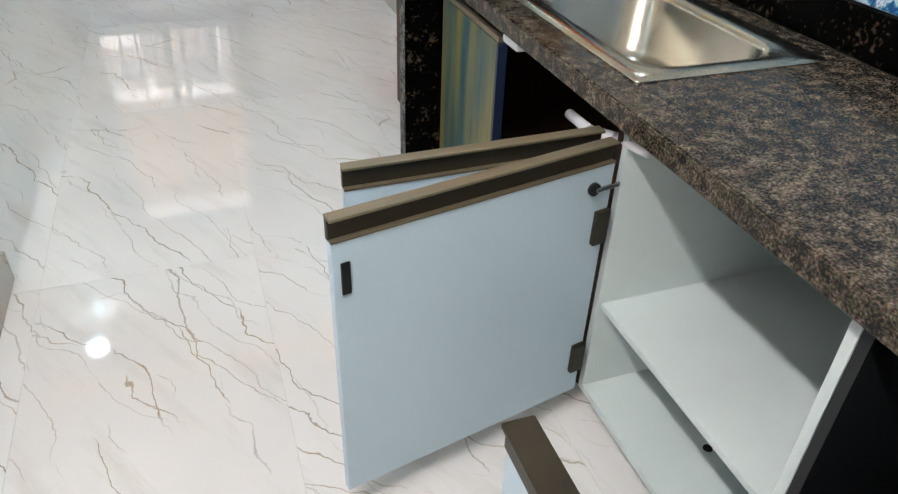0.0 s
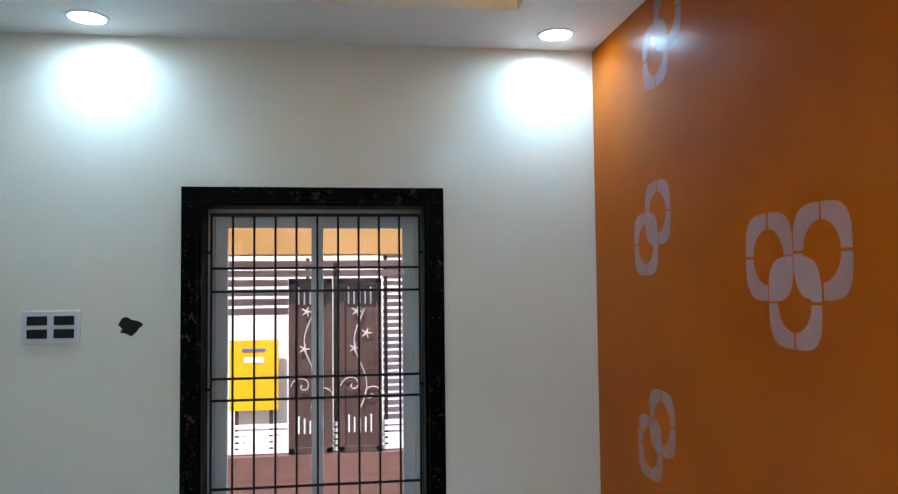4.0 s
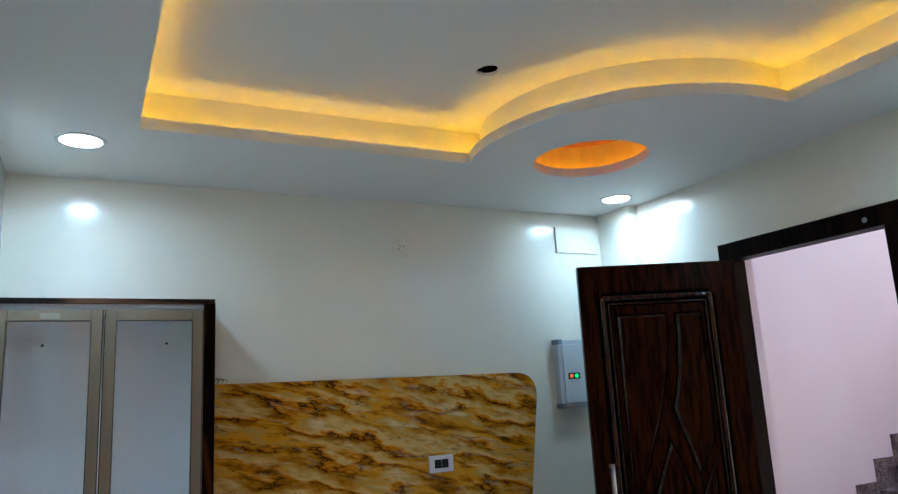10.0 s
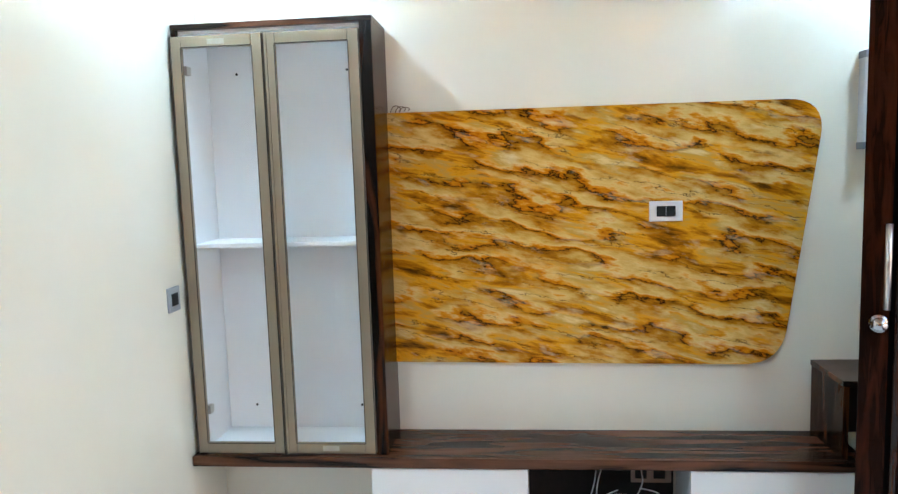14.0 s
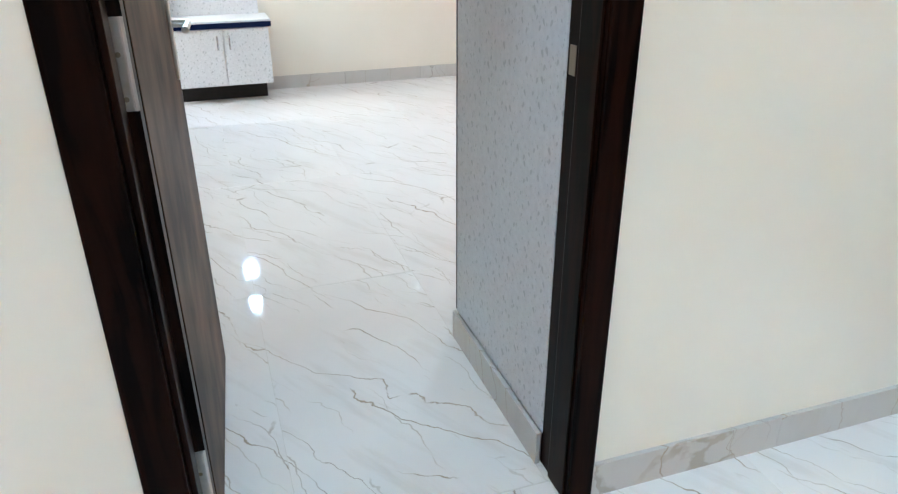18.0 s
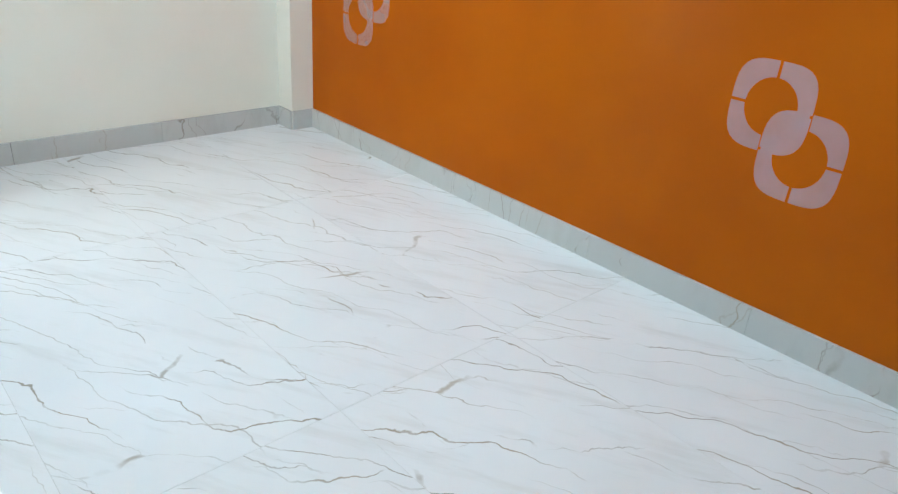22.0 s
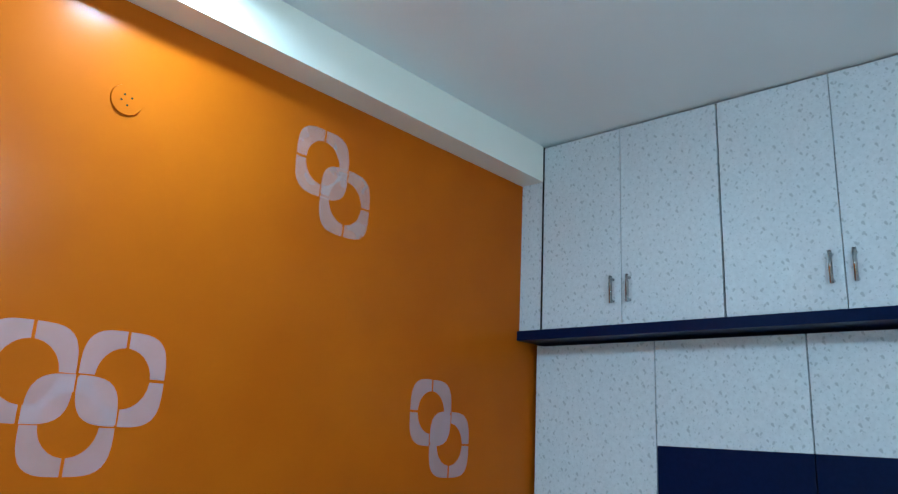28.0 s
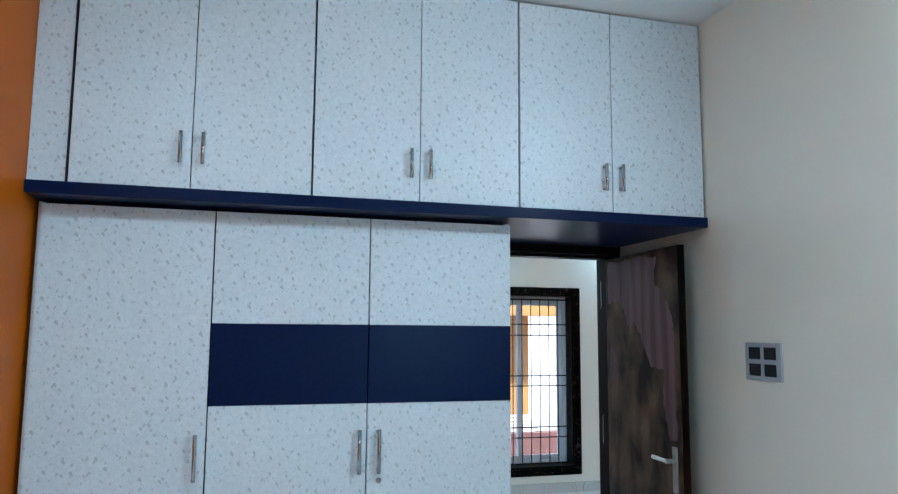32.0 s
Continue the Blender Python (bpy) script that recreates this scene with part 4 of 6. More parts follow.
def smooth_line(ctrl, n=9):
    """Catmull-Rom line through the control points."""
    out = []
    c = [ctrl[0]] + list(ctrl) + [ctrl[-1]]
    for i in range(1, len(c) - 2):
        for s in range(n):
            t = s / n
            out.append(tuple(0.5 * (2 * c[i][k] + (c[i + 1][k] - c[i - 1][k]) * t + (2 * c[i - 1][k] - 5 * c[i][k] + 4 * c[i + 1][k] - c[i + 2][k]) * t * t + (3 * c[i][k] - c[i - 1][k] - 3 * c[i + 1][k] + c[i + 2][k]) * t ** 3) for k in (0, 1)))
    return out + [ctrl[-1]]


def mitred(x0, x1, z0, z1, w, name):
    for a, b in (((x0, z0), (x0, z1)), ((x1, z0), (x1, z1)), ((x0, z0), (x1, z0)), ((x0, z1), (x1, z1))):
        moulding(name, [a, b], w, leaf)


mitred(0.112, 0.658, 0.345, 2.19, 0.028, "border_bead")
mitred(0.140, 0.632, 0.375, 2.16, 0.012, "inner_bead")


def offset_line(pts, d):
    """A closed outline moved inwards by d, with mitred corners."""
    area = sum(p[0] * q[1] - q[0] * p[1] for p, q in zip(pts, pts[1:] + pts[:1]))
    sgn = 1 if area > 0 else -1
    out = []
    for i in range(len(pts)):
        p, c, q = Vector(pts[i - 1]), Vector(pts[i]), Vector(pts[(i + 1) % len(pts)])
        n1 = Vector((-(c - p).y, (c - p).x)).normalized() * sgn
        n2 = Vector((-(q - c).y, (q - c).x)).normalized() * sgn
        m = n1 + n2
        m = m / max(0.35, m.length_squared / 2)
        out.append(tuple(c + m * d))
    return out


def raised_panel(pts):
    """A fielded door panel: a near-black band painted as shade round it, a sloped margin, a flat face."""
    for name, rings, material in (("quirk", ((-0.007, -0.0204), (-0.007, -0.0212), (0.001, -0.0212)), MARGIN_SHADE), ("panel_margin", ((0.0, -0.0202), (0.002, -0.0235), (0.014, -0.0335)), TEAKB), ("panel_face", ((0.014, -0.0334), (0.0155, -0.0338)), TEAK)):
        bm = bmesh.new()
        rows = [[bm.verts.new((u, y, z)) for u, z in offset_line(pts, d)] for d, y in rings]
        for r0, r1 in zip(rows, rows[1:]):
            for i in range(len(r0)):
                bm.faces.new((r0[i], r0[(i + 1) % len(r0)], r1[(i + 1) % len(r0)], r1[i]))
        if name == "panel_face":
            bm.faces.new(rows[-1])
        bmesh.ops.recalc_face_normals(bm, faces=bm.faces)
        part(name, bm, material, leaf)


raised_panel([(0.178, 2.10)] + smooth_line([(0.423, 2.10), (0.420, 2.0), (0.404, 1.87), (0.370, 1.705), (0.326, 1.556), (0.266, 1.39), (0.176, 1.155)], 4))
raised_panel([(0.472, 2.10), (0.600, 2.10), (0.599, 1.49), (0.506, 1.33), (0.414, 1.636), (0.452, 1.805), (0.470, 1.97)])
raised_panel([(0.381, 1.49), (0.286, 1.253), (0.381, 0.985), (0.468, 1.258)])
raised_panel([(0.170, 1.015), (0.252, 1.150), (0.331, 0.886), (0.307, 0.745), (0.297, 0.595), (0.294, 0.425), (0.166, 0.425)])
raised_panel([(0.592, 1.405)] + smooth_line([(0.505, 1.217), (0.438, 1.043), (0.390, 0.861), (0.360, 0.679), (0.343, 0.425)], 4) + [(0.578, 0.425), (0.582, 1.29)])
bar_handle(leaf, (0.075, -0.02, 1.12), (0.075, -0.02, 1.40), (0, -0.045, 0), 0.011, STEEL, "pull_handle")
bm = bmesh.new()
rod(bm, (0.055, -0.02, 1.065), (0.055, -0.028, 1.065), 0.030, 20)
rod(bm, (0.055, -0.028, 1.065), (0.055, -0.062, 1.065), 0.021, 20, 0.024)
part("lock_knob", bm, CHROME, leaf, "round chrome lock knob", True)
part("latch_plate", B(-0.004, 0.0, -0.014, 0.014, 1.03, 1.12), STEEL, leaf, "steel latch plate")
leaf.matrix_world = Matrix.Translation((0.628, -0.735, 0.0)) @ pose(0, 0, 0, 0, 0, math.degrees(math.atan2(0.735, 0.335)))

# ---- hall: television wall ----
BROWNV = mat("brown_plywood", (0.16, 0.09, 0.045), 0.6, second=(0.12, 0.065, 0.03), scale=12)
tvp = thing("tv_back_panel", "golden rock-print laminate panel with one slanted rounded end", "wall panel")
def rounded(pts, radii, n=8):
    """Outline with rounded corners."""
    out = []
    k = len(pts)
    for i in range(k):
        p, a, b, r = Vector(pts[i]), Vector(pts[i - 1]), Vector(pts[(i + 1) % k]), radii[i]
        if r == 0:
            out.append(tuple(p))
            continue
        p0, p1 = p + (a - p).normalized() * r, p + (b - p).normalized() * r
        for s in range(n + 1):
            t = s / n
            out.append(tuple(p0 * (1 - t) ** 2 + p * 2 * t * (1 - t) + p1 * t * t))
    return out
part("board", prism(bmesh.new(), rounded([(-2.437, 0.762), (-0.775, 0.742), (-0.612, 1.86), (-2.437, 1.866)], [0, 0.16, 0.16, 0]), "x", 0.008, 0.024), ONYX, tvp)
part("backing_board", prism(bmesh.new(), rounded([(-2.435, 0.775), (-0.79, 0.756), (-0.63, 1.846), (-2.435, 1.853)], [0, 0.16, 0.16, 0]), "x", 0.0, 0.008), BROWNV, tvp, "dark backing board")
switch_plate("tv_socket", "white socket plate with black modules on the rock-print panel", "x", 0.024, 1, -1.258, 1.412, 0.138, 0.086, [(-0.02, 0, 0.038, 0.044), (0.02, 0, 0.038, 0.044)], PLATE)

HDARK = mat("dark_gasket", (0.03, 0.024, 0.018), 0.5, second=(0.04, 0.032, 0.024), scale=20, spec=0.2)
TAG = mat("clear_worn_sticker", (0.40, 0.36, 0.29), 0.4, second=(0.34, 0.30, 0.24), scale=30)
LINING = mat("white_cabinet_lining", (0.86, 0.88, 0.90), 0.4, second=(0.84, 0.86, 0.88), scale=4)
sc = thing("display_cabinet", "tall wall-hung rosewood cabinet with bronze-framed glass doors", "cabinet")
ya, yb, za, zb, dp = -3.262, -2.437, 0.442, 2.206, 0.285
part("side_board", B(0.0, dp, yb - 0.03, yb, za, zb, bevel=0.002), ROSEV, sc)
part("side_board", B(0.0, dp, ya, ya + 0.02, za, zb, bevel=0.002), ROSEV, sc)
part("top_board", B(0.0, dp + 0.002, ya, yb, zb, zb + 0.022, bevel=0.002), ROSE, sc)
part("back_board", B(0.002, 0.012, ya + 0.02, yb - 0.03, za, zb), LINING, sc, "white back board")
part("inner_lining", B(0.012, dp - 0.025, ya + 0.02, ya + 0.03, za, zb), LINING, sc, "white inner lining")
part("inner_lining", B(0.012, dp - 0.025, yb - 0.04, yb - 0.03, za, zb), LINING, sc, "white inner lining")
part("inner_lining", B(0.012, dp - 0.025, ya + 0.03, yb - 0.04, zb - 0.012, zb), LINING, sc, "white inner lining")
part("inner_lining", B(0.012, dp - 0.025, ya + 0.03, yb - 0.04, za, za + 0.012), LINING, sc, "white inner lining")
part("shelf", B(0.012, dp - 0.035, ya + 0.03, yb - 0.04, 1.318, 1.336, bevel=0.002), LINING, sc, "white shelf")
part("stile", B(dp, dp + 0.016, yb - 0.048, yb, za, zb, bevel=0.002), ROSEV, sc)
for k, (d0, d1) in enumerate(((ya + 0.004, -2.876), (-2.872, yb - 0.05))):
    dr = tagged(new("glass_door"), "bronze aluminium framed glass door")
    dr.parent = sc
    t, y0d, y1d, zt, zl = 0.046, d0, d1, zb - 0.028, za + 0.004
    for a in ((y0d, y0d + t, zl, zt), (y1d - t, y1d, zl, zt)):
        part("door_stile", B(dp, dp + 0.02, a[0], a[1], a[2], a[3], bevel=0.004), BRONZE, dr)
    for a in ((y0d + t, y1d - t, zt - t, zt), (y0d + t, y1d - t, zl, zl + t)):
        part("door_rail", B(dp, dp + 0.02, a[0], a[1], a[2], a[3], bevel=0.004), BRONZE, dr)
    g = part("pane", B(dp + 0.007, dp + 0.011, y0d + t - 0.003, y1d - t + 0.003, zl + t - 0.003, zt - t + 0.003), GLASS, dr, "clear glass pane")
    g.visible_shadow = False
    for a in ((y0d + t - 0.0035, y0d + t, zl + t, zt - t), (y1d - t, y1d - t + 0.0035, zl + t, zt - t), (y0d + t, y1d - t, zl + t - 0.0035, zl + t), (y0d + t, y1d - t, zt - t, zt - t + 0.0035)):
        part("gasket", B(dp + 0.0202, dp + 0.0212, *a), HDARK, dr, "dark rubber gasket line")
    for a in ((y0d + 0.0005, y0d + 0.004, zl, zt), (y1d - 0.004, y1d - 0.0005, zl, zt)):
        part("edge_groove", B(dp + 0.0202, dp + 0.0208, *a), HDARK, dr, "dark edge groove")
    my = y1d - 0.014 if k == 0 else y0d + 0.004
    part("meeting_profile", B(dp + 0.0202, dp + 0.0245, my, my + 0.010, zl, zt, bevel=0.001), BRONZE, dr, "stepped bronze meeting profile")
    part("label_tag", B(dp + 0.02, dp + 0.0212, (y0d + y1d) / 2 - 0.035, (y0d + y1d) / 2 + 0.035, (zl + 0.012) if k else (zt - 0.036), (zl + 0.034) if k else (zt - 0.014)), TAG, dr, "small paper sticker")
for sy in (ya + 0.16, yb - 0.17):
    for sz in (0.56, 2.06):
        part("screw", rod(bmesh.new(), (0.012, sy, sz), (0.0135, sy, sz), 0.006, 10), BLACK, sc, "small dark screw head")
for hz in (0.62, 2.05):
    part("hinge", B(dp - 0.06, dp - 0.022, ya + 0.03, ya + 0.05, hz - 0.018, hz + 0.018, bevel=0.003), STEEL, sc, "steel cup hinge")

pl = thing("tv_shelf_top", "long dark rosewood shelf board of the television unit", "shelf")
part("board", B(0.0, 0.312, -3.276, -0.545, 0.396, 0.440, bevel=0.002), ROSE, pl)
part("front_edge", B(0.312, 0.330, -3.276, -0.545, 0.3965, 0.4395, bevel=0.002), ROSE, pl, "glossy dark rosewood edge")
for (d0, d1) in ((-2.512, -1.862), (-1.214, -0.570)):
    du = thing("tv_drawer_unit", "white glossy drawer unit hung under the rosewood shelf", "drawer unit", "television drawer units")
    part("body", B(0.004, 0.293, d0 + 0.006, d1 - 0.006, 0.122, 0.394), WHITEB, du)
    part("drawer_front", B(0.295, 0.313, d0, d1, 0.118, 0.388, bevel=0.003), WHITE, du)
    hy = (d0 + d1) / 2 - 0.01
    bar_handle(du, (0.313, hy - 0.058, 0.262), (0.313, hy + 0.058, 0.262), (0.026, 0, 0), 0.006, STEEL)
oc = thing("tv_open_bay", "open dark rosewood bay between the two drawers", "open shelf")
# back board coloured near-black for the shade deep in the bay
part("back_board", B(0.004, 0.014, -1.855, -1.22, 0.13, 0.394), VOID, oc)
part("bottom_board", B(0.004, 0.293, -1.86, -1.216, 0.112, 0.130, bevel=0.002), ROSE, oc)
sk = switch_plate("bay_socket", "pinkish double socket plate inside the open bay", "x", 0.014, 1, -1.318, 0.25, 0.175, 0.085, [(-0.045, 0, 0.05, 0.045), (0.035, 0, 0.05, 0.045)], mat("tan_plate", (0.42, 0.32, 0.26), 0.4, second=(0.33, 0.25, 0.2), scale=9))
cb = thing("cable_bundle", "loose coil of white cables lying in the open bay", "cables")
random.seed(11)
for k in range(10):
    cu = bpy.data.curves.new("cable", "CURVE")
    cu.dimensions, cu.bevel_depth, cu.bevel_resolution = "3D", 0.0028, 2
    sp = cu.splines.new("NURBS")
    n = 12
    sp.points.add(n - 1)
    cy, rad = -1.43 + random.uniform(-0.05, 0.05), random.uniform(0.08, 0.165)
    ph = random.uniform(0, 6)
    for i in range(n):
        a = ph + i / (n - 1) * 5.6
        sp.points[i].co = (0.19 + 0.42 * rad * math.sin(a), cy + rad * 1.15 * math.cos(a), 0.135 + 0.0035 * k + (0.008 + 0.003 * k) * (1 + math.sin(a + 1.7 * k)), 1)
    sp.use_endpoint_u = True
    sp.order_u = 3
    o = new("cable", cu)
    o.data.materials.append(WHITEB)
    o.parent = cb
for k, (py, top) in enumerate(((-1.52, 0.36), (-1.55, 0.37), (-1.36, 0.33))):
    cu = bpy.data.curves.new("cable", "CURVE")
    cu.dimensions, cu.bevel_depth, cu.bevel_resolution = "3D", 0.0028, 2
    sp = cu.splines.new("NURBS")
    pts = [(0.03, py, top), (0.06, py - 0.01, top - 0.05), (0.09, py - 0.04 + 0.02 * k, 0.24), (0.13, py - 0.05, 0.17), (0.18, py - 0.02, 0.145)]
    sp.points.add(len(pts) - 1)
    for i, p in enumerate(pts):
        sp.points[i].co = (*p, 1)
    sp.use_endpoint_u, sp.order_u = True, 3
    o = new("cable", cu)
    o.data.materials.append(WHITEB)
    o.parent = cb
part("plug", B(0.24, 0.275, -1.40, -1.34, 0.131, 0.157, bevel=0.005), PLATE, cb, "white plug")
bx = thing("tv_end_box", "raised dark rosewood box at the shelf's end", "shelf box")
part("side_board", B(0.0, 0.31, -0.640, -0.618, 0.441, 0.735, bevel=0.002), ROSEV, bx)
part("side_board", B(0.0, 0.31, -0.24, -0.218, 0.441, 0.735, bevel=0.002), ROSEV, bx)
part("top_board", B(0.0, 0.315, -0.645, -0.215, 0.735, 0.757, bevel=0.002), ROSE, bx)
# back board coloured near-black for the shade inside the box
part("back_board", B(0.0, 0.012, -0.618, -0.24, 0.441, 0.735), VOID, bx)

mcb = thing("distribution_board", "grey metal distribution board with a green indicator light", "fuse box")
part("case", B(0.0, 0.055, -0.485, -0.17, 1.648, 2.038, bevel=0.006), mat("grey_enamel", (0.50, 0.53, 0.56), 0.35, second=(0.47, 0.5, 0.53), scale=6), mcb)
part("door", B(0.055, 0.063, -0.458, -0.197, 1.675, 2.011, bevel=0.004), mat("pale_grey_enamel", (0.58, 0.62, 0.65), 0.3, second=(0.55, 0.59, 0.62), scale=6), mcb)
for cy in (-0.485, -0.195):
    for cz in (1.648, 2.013):
        part("corner_cap", B(-0.0, 0.066, cy - 0.002, cy + 0.027, cz - 0.002, cz + 0.027, bevel=0.003), mat("dark_grey_cap", (0.16, 0.19, 0.23), 0.4, second=(0.14, 0.17, 0.2), scale=9), mcb, "dark grey corner cap")
part("indicator_strip", B(0.063, 0.066, -0.43, -0.35, 1.81, 1.845), BLACK, mcb, "black indicator strip")
part("green_light", rod(bmesh.new(), (0.066, -0.375, 1.828), (0.070, -0.375, 1.828), 0.012, 12), glow("green_led", (0.02, 1.0, 0.2), 0.5), mcb, "lit green indicator")
part("red_light", rod(bmesh.new(), (0.066, -0.41, 1.828), (0.070, -0.41, 1.828), 0.011, 12), glow("red_led", (1.0, 0.12, 0.01), 0.4), mcb, "dim red indicator")
dc = thing("duct_cover", "blank painted cover plate high on the wall", "cover plate")
part("plate", B(0.0, 0.012, -0.402, -0.093, 2.568, 2.728, bevel=0.003), CREAM, dc)


def round_cover(name, label, x, y, z, r, material):
    ob = thing(name, label, "cover disc")
    s = 1 if x < 2 else -1
    part("disc", rod(bmesh.new(), (x, y, z), (x + s * 0.006, y, z), r, 28, r * 0.96), material, ob, smooth=False)
    for a in (0.6, 2.1, 3.4, 4.9):
        part("screw_hole", rod(bmesh.new(), (x + s * 0.004, y + r * 0.35 * math.cos(a), z + r * 0.35 * math.sin(a)), (x + s * 0.0068, y + r * 0.35 * math.cos(a), z + r * 0.35 * math.sin(a)), 0.0035, 8), VOID, ob)
    return ob


tw = thing("loose_wire_ends", "thin brown wire ends curling above the rock-print panel", "cables")
for k, off in enumerate((0.0, 0.022, 0.04)):
    cu = bpy.data.curves.new("wire", "CURVE")
    cu.dimensions, cu.bevel_depth, cu.bevel_resolution = "3D", 0.0016, 2
    sp = cu.splines.new("NURBS")
    pts = [(0.012, -2.425 + off, 1.858), (0.018, -2.42 + off, 1.885), (0.022, -2.395 + off, 1.90 - 0.006 * k), (0.02, -2.372 + off, 1.882), (0.017, -2.386 + off, 1.872)]
    sp.points.add(4)
    for i, p in enumerate(pts):
        sp.points[i].co = (*p, 1)
    sp.use_endpoint_u, sp.order_u = True, 3
    o = new("wire", cu)
    o.data.materials.append(BROWNV)
    o.parent = tw
round_cover("junction_cover", "round cream-painted junction box cover on the wall", 0.0, -1.422, 2.553, 0.048, CREAM)
switch_plate("hall_switch", "grey switch plate with one black module", "y", YS, 1, 0.395, 1.129, 0.092, 0.10, [(0, 0, 0.052, 0.05)], GREYPL)
switch_plate("hall_switch_board", "white switch plate with four empty black modules", "y", 0.0, -1, 2.281, 1.449, 0.252, 0.150, FOUR, PLATE)
wh = thing("wall_hole", "ragged hole broken in the plaster for cables", "wall hole")
bm = bmesh.new()
vs = [bm.verts.new((2.62 + 0.048 * (1 + 0.22 * math.sin(3 * a + 1) + 0.12 * math.sin(7 * a)) * math.cos(a), -0.0012, 1.445 + 0.040 * (1 + 0.2 * math.sin(4 * a)) * math.sin(a))) for a in [2 * math.pi * i / 26 for i in range(26)]]
bm.faces.new(vs)
# flat near-black patch on the wall, painted as the hole's shade
part("opening", bm, VOID, wh)
hk = thing("wall_hook", "small metal hook high on the orange wall", "hook")
part("hook", rod(rod(bmesh.new(), (4.88, -1.609, 2.69), (4.84, -1.609, 2.68), 0.005, 8), (4.84, -1.609, 2.68), (4.835, -1.609, 2.64), 0.005, 8), STEEL, hk)
wr = thing("hanging_cables", "two thin yellow-brown wires hanging from the ceiling hole", "cables")
WIRE = mat("yellow_brown_wire", (0.30, 0.20, 0.05), 0.5, second=(0.24, 0.15, 0.04), scale=40)
WIRE2 = mat("thin_tan_wire", (0.34, 0.29, 0.20), 0.5, second=(0.28, 0.24, 0.16), scale=40)


def wire(name, pts, r, material):
    cu = bpy.data.curves.new(name, "CURVE")
    cu.dimensions, cu.bevel_depth, cu.bevel_resolution = "3D", r, 2
    sp = cu.splines.new("NURBS")
    sp.points.add(len(pts) - 1)
    for i, p in enumerate(pts):
        sp.points[i].co = (*p, 1)
    sp.use_endpoint_u, sp.order_u = True, 3
    o = new(name, cu)
    o.data.materials.append(material)
    o.parent = wr


for side in (-1, 1):
    wire("thin_wire", [(3.595 + side * 0.014, -1.66, 3.01), (3.59 + side * 0.008, -1.686, 2.92), (3.582, -1.68, 2.86)], 0.0018, WIRE2)
strand = []
for i in range(33):
    f = i / 32
    strand.append((3.58 - 0.029 * f, -1.68 + 0.02 * f, 2.853 - 0.175 * f, f))
for side in (0, math.pi):
    wire("twisted_strand", [(x + 0.003 * math.cos(f * 44 + side), y + 0.003 * math.sin(f * 44 + side), z) for x, y, z, f in strand], 0.0026, WIRE)
part("knot", rod(bmesh.new(), (3.581, -1.681, 2.845), (3.582, -1.68, 2.868), 0.007, 8), WIRE, wr)
wire("thin_wire", [(3.551, -1.66, 2.68), (3.548, -1.645, 2.63), (3.556, -1.625, 2.56), (3.54, -1.605, 2.49), (3.502, -1.60, 2.474)], 0.0019, WIRE2)
wire("thin_wire", [(3.551, -1.66, 2.68), (3.563, -1.645, 2.64), (3.587, -1.63, 2.589), (3.602, -1.60, 2.50), (3.543, -1.60, 2.468)], 0.0019, WIRE2)

# stencils on the two orange walls
stencil(XE, -1, [(-1.523, 1.704), (-1.770, 1.713), (-1.645, 1.572)], "three interlocked pale rings stencilled on the orange wall")
stencil(XE, -1, pair(-0.69, 1.850, -1), "pair of linked pale rings stencilled on the orange wall")
stencil(XE, -1, pair(-0.685, 1.0, -1), "faint pair of linked rings stencilled low on the orange wall", True)
stencil(XE, -1, pair(-2.25, 1.015, 1), "pair of linked pale rings stencilled on the orange wall")
stencil(XE, -1, pair(-0.82, 2.62, -1), "pair of linked pale rings high on the orange wall")
stencil(XE, -1, pair(-2.10, 2.60, 1), "pair of linked pale rings high on the orange wall")
stencil(BW, 1, [(-6.322, 1.767), (-6.073, 1.769), (-6.195, 1.638)], "three interlocked pale rings stencilled on the bedroom wall")
stencil(BW, 1, pair(-5.40, 2.55, -1), "faint pair of linked rings stencilled on the bedroom wall", True)
stencil(BW, 1, pair(-7.49, 1.926, 1), "pair of linked pale rings stencilled on the bedroom wall")
stencil(BW, 1, pair(-7.20, 2.592, 1), "faint pair of linked rings high on the bedroom wall", True)
stencil(BW, 1, pair(-7.484, 0.711, 1), "faint pair of linked rings low on the bedroom wall", True)
stencil(BW, 1, pair(-5.447, 0.652, -1), "pair of linked pale rings low on the bedroom wall")
stencil(BW, 1, pair(-4.742, 1.682, -1), "pair of linked pale rings beside the wardrobe")

# ---- hall: walnut cabinet by the orange wall ----
wc = thing("walnut_cabinet", "low walnut cabinet with granite top beside the counter", "cabinet")
part("body", B(4.532, 4.876, -3.13, -2.30, 0.0, 0.678, bevel=0.002), WALNUT, wc)
part("granite_top", B(4.492, 4.876, -3.13, -2.255, 0.678, 0.708, bevel=0.004), REDGR, wc, "red-brown granite top")
for d0, d1, hy in ((-2.712, -2.304, -2.665), (-3.125, -2.716, -2.765)):
    d = part("door", B(4.512, 4.531, d0, d1, 0.012, 0.672, bevel=0.002), WALNUT, wc)
    bar_handle(d, (4.512, hy, 0.45), (4.512, hy, 0.60), (-0.028, 0, 0), 0.006, STEEL)

# ---- kitchen ----
CT, CF, CB = 0.820, 4.402, 5.028
part_of = thing("granite_end_slab", "upright black granite slab closing the counter's end", "granite slab")
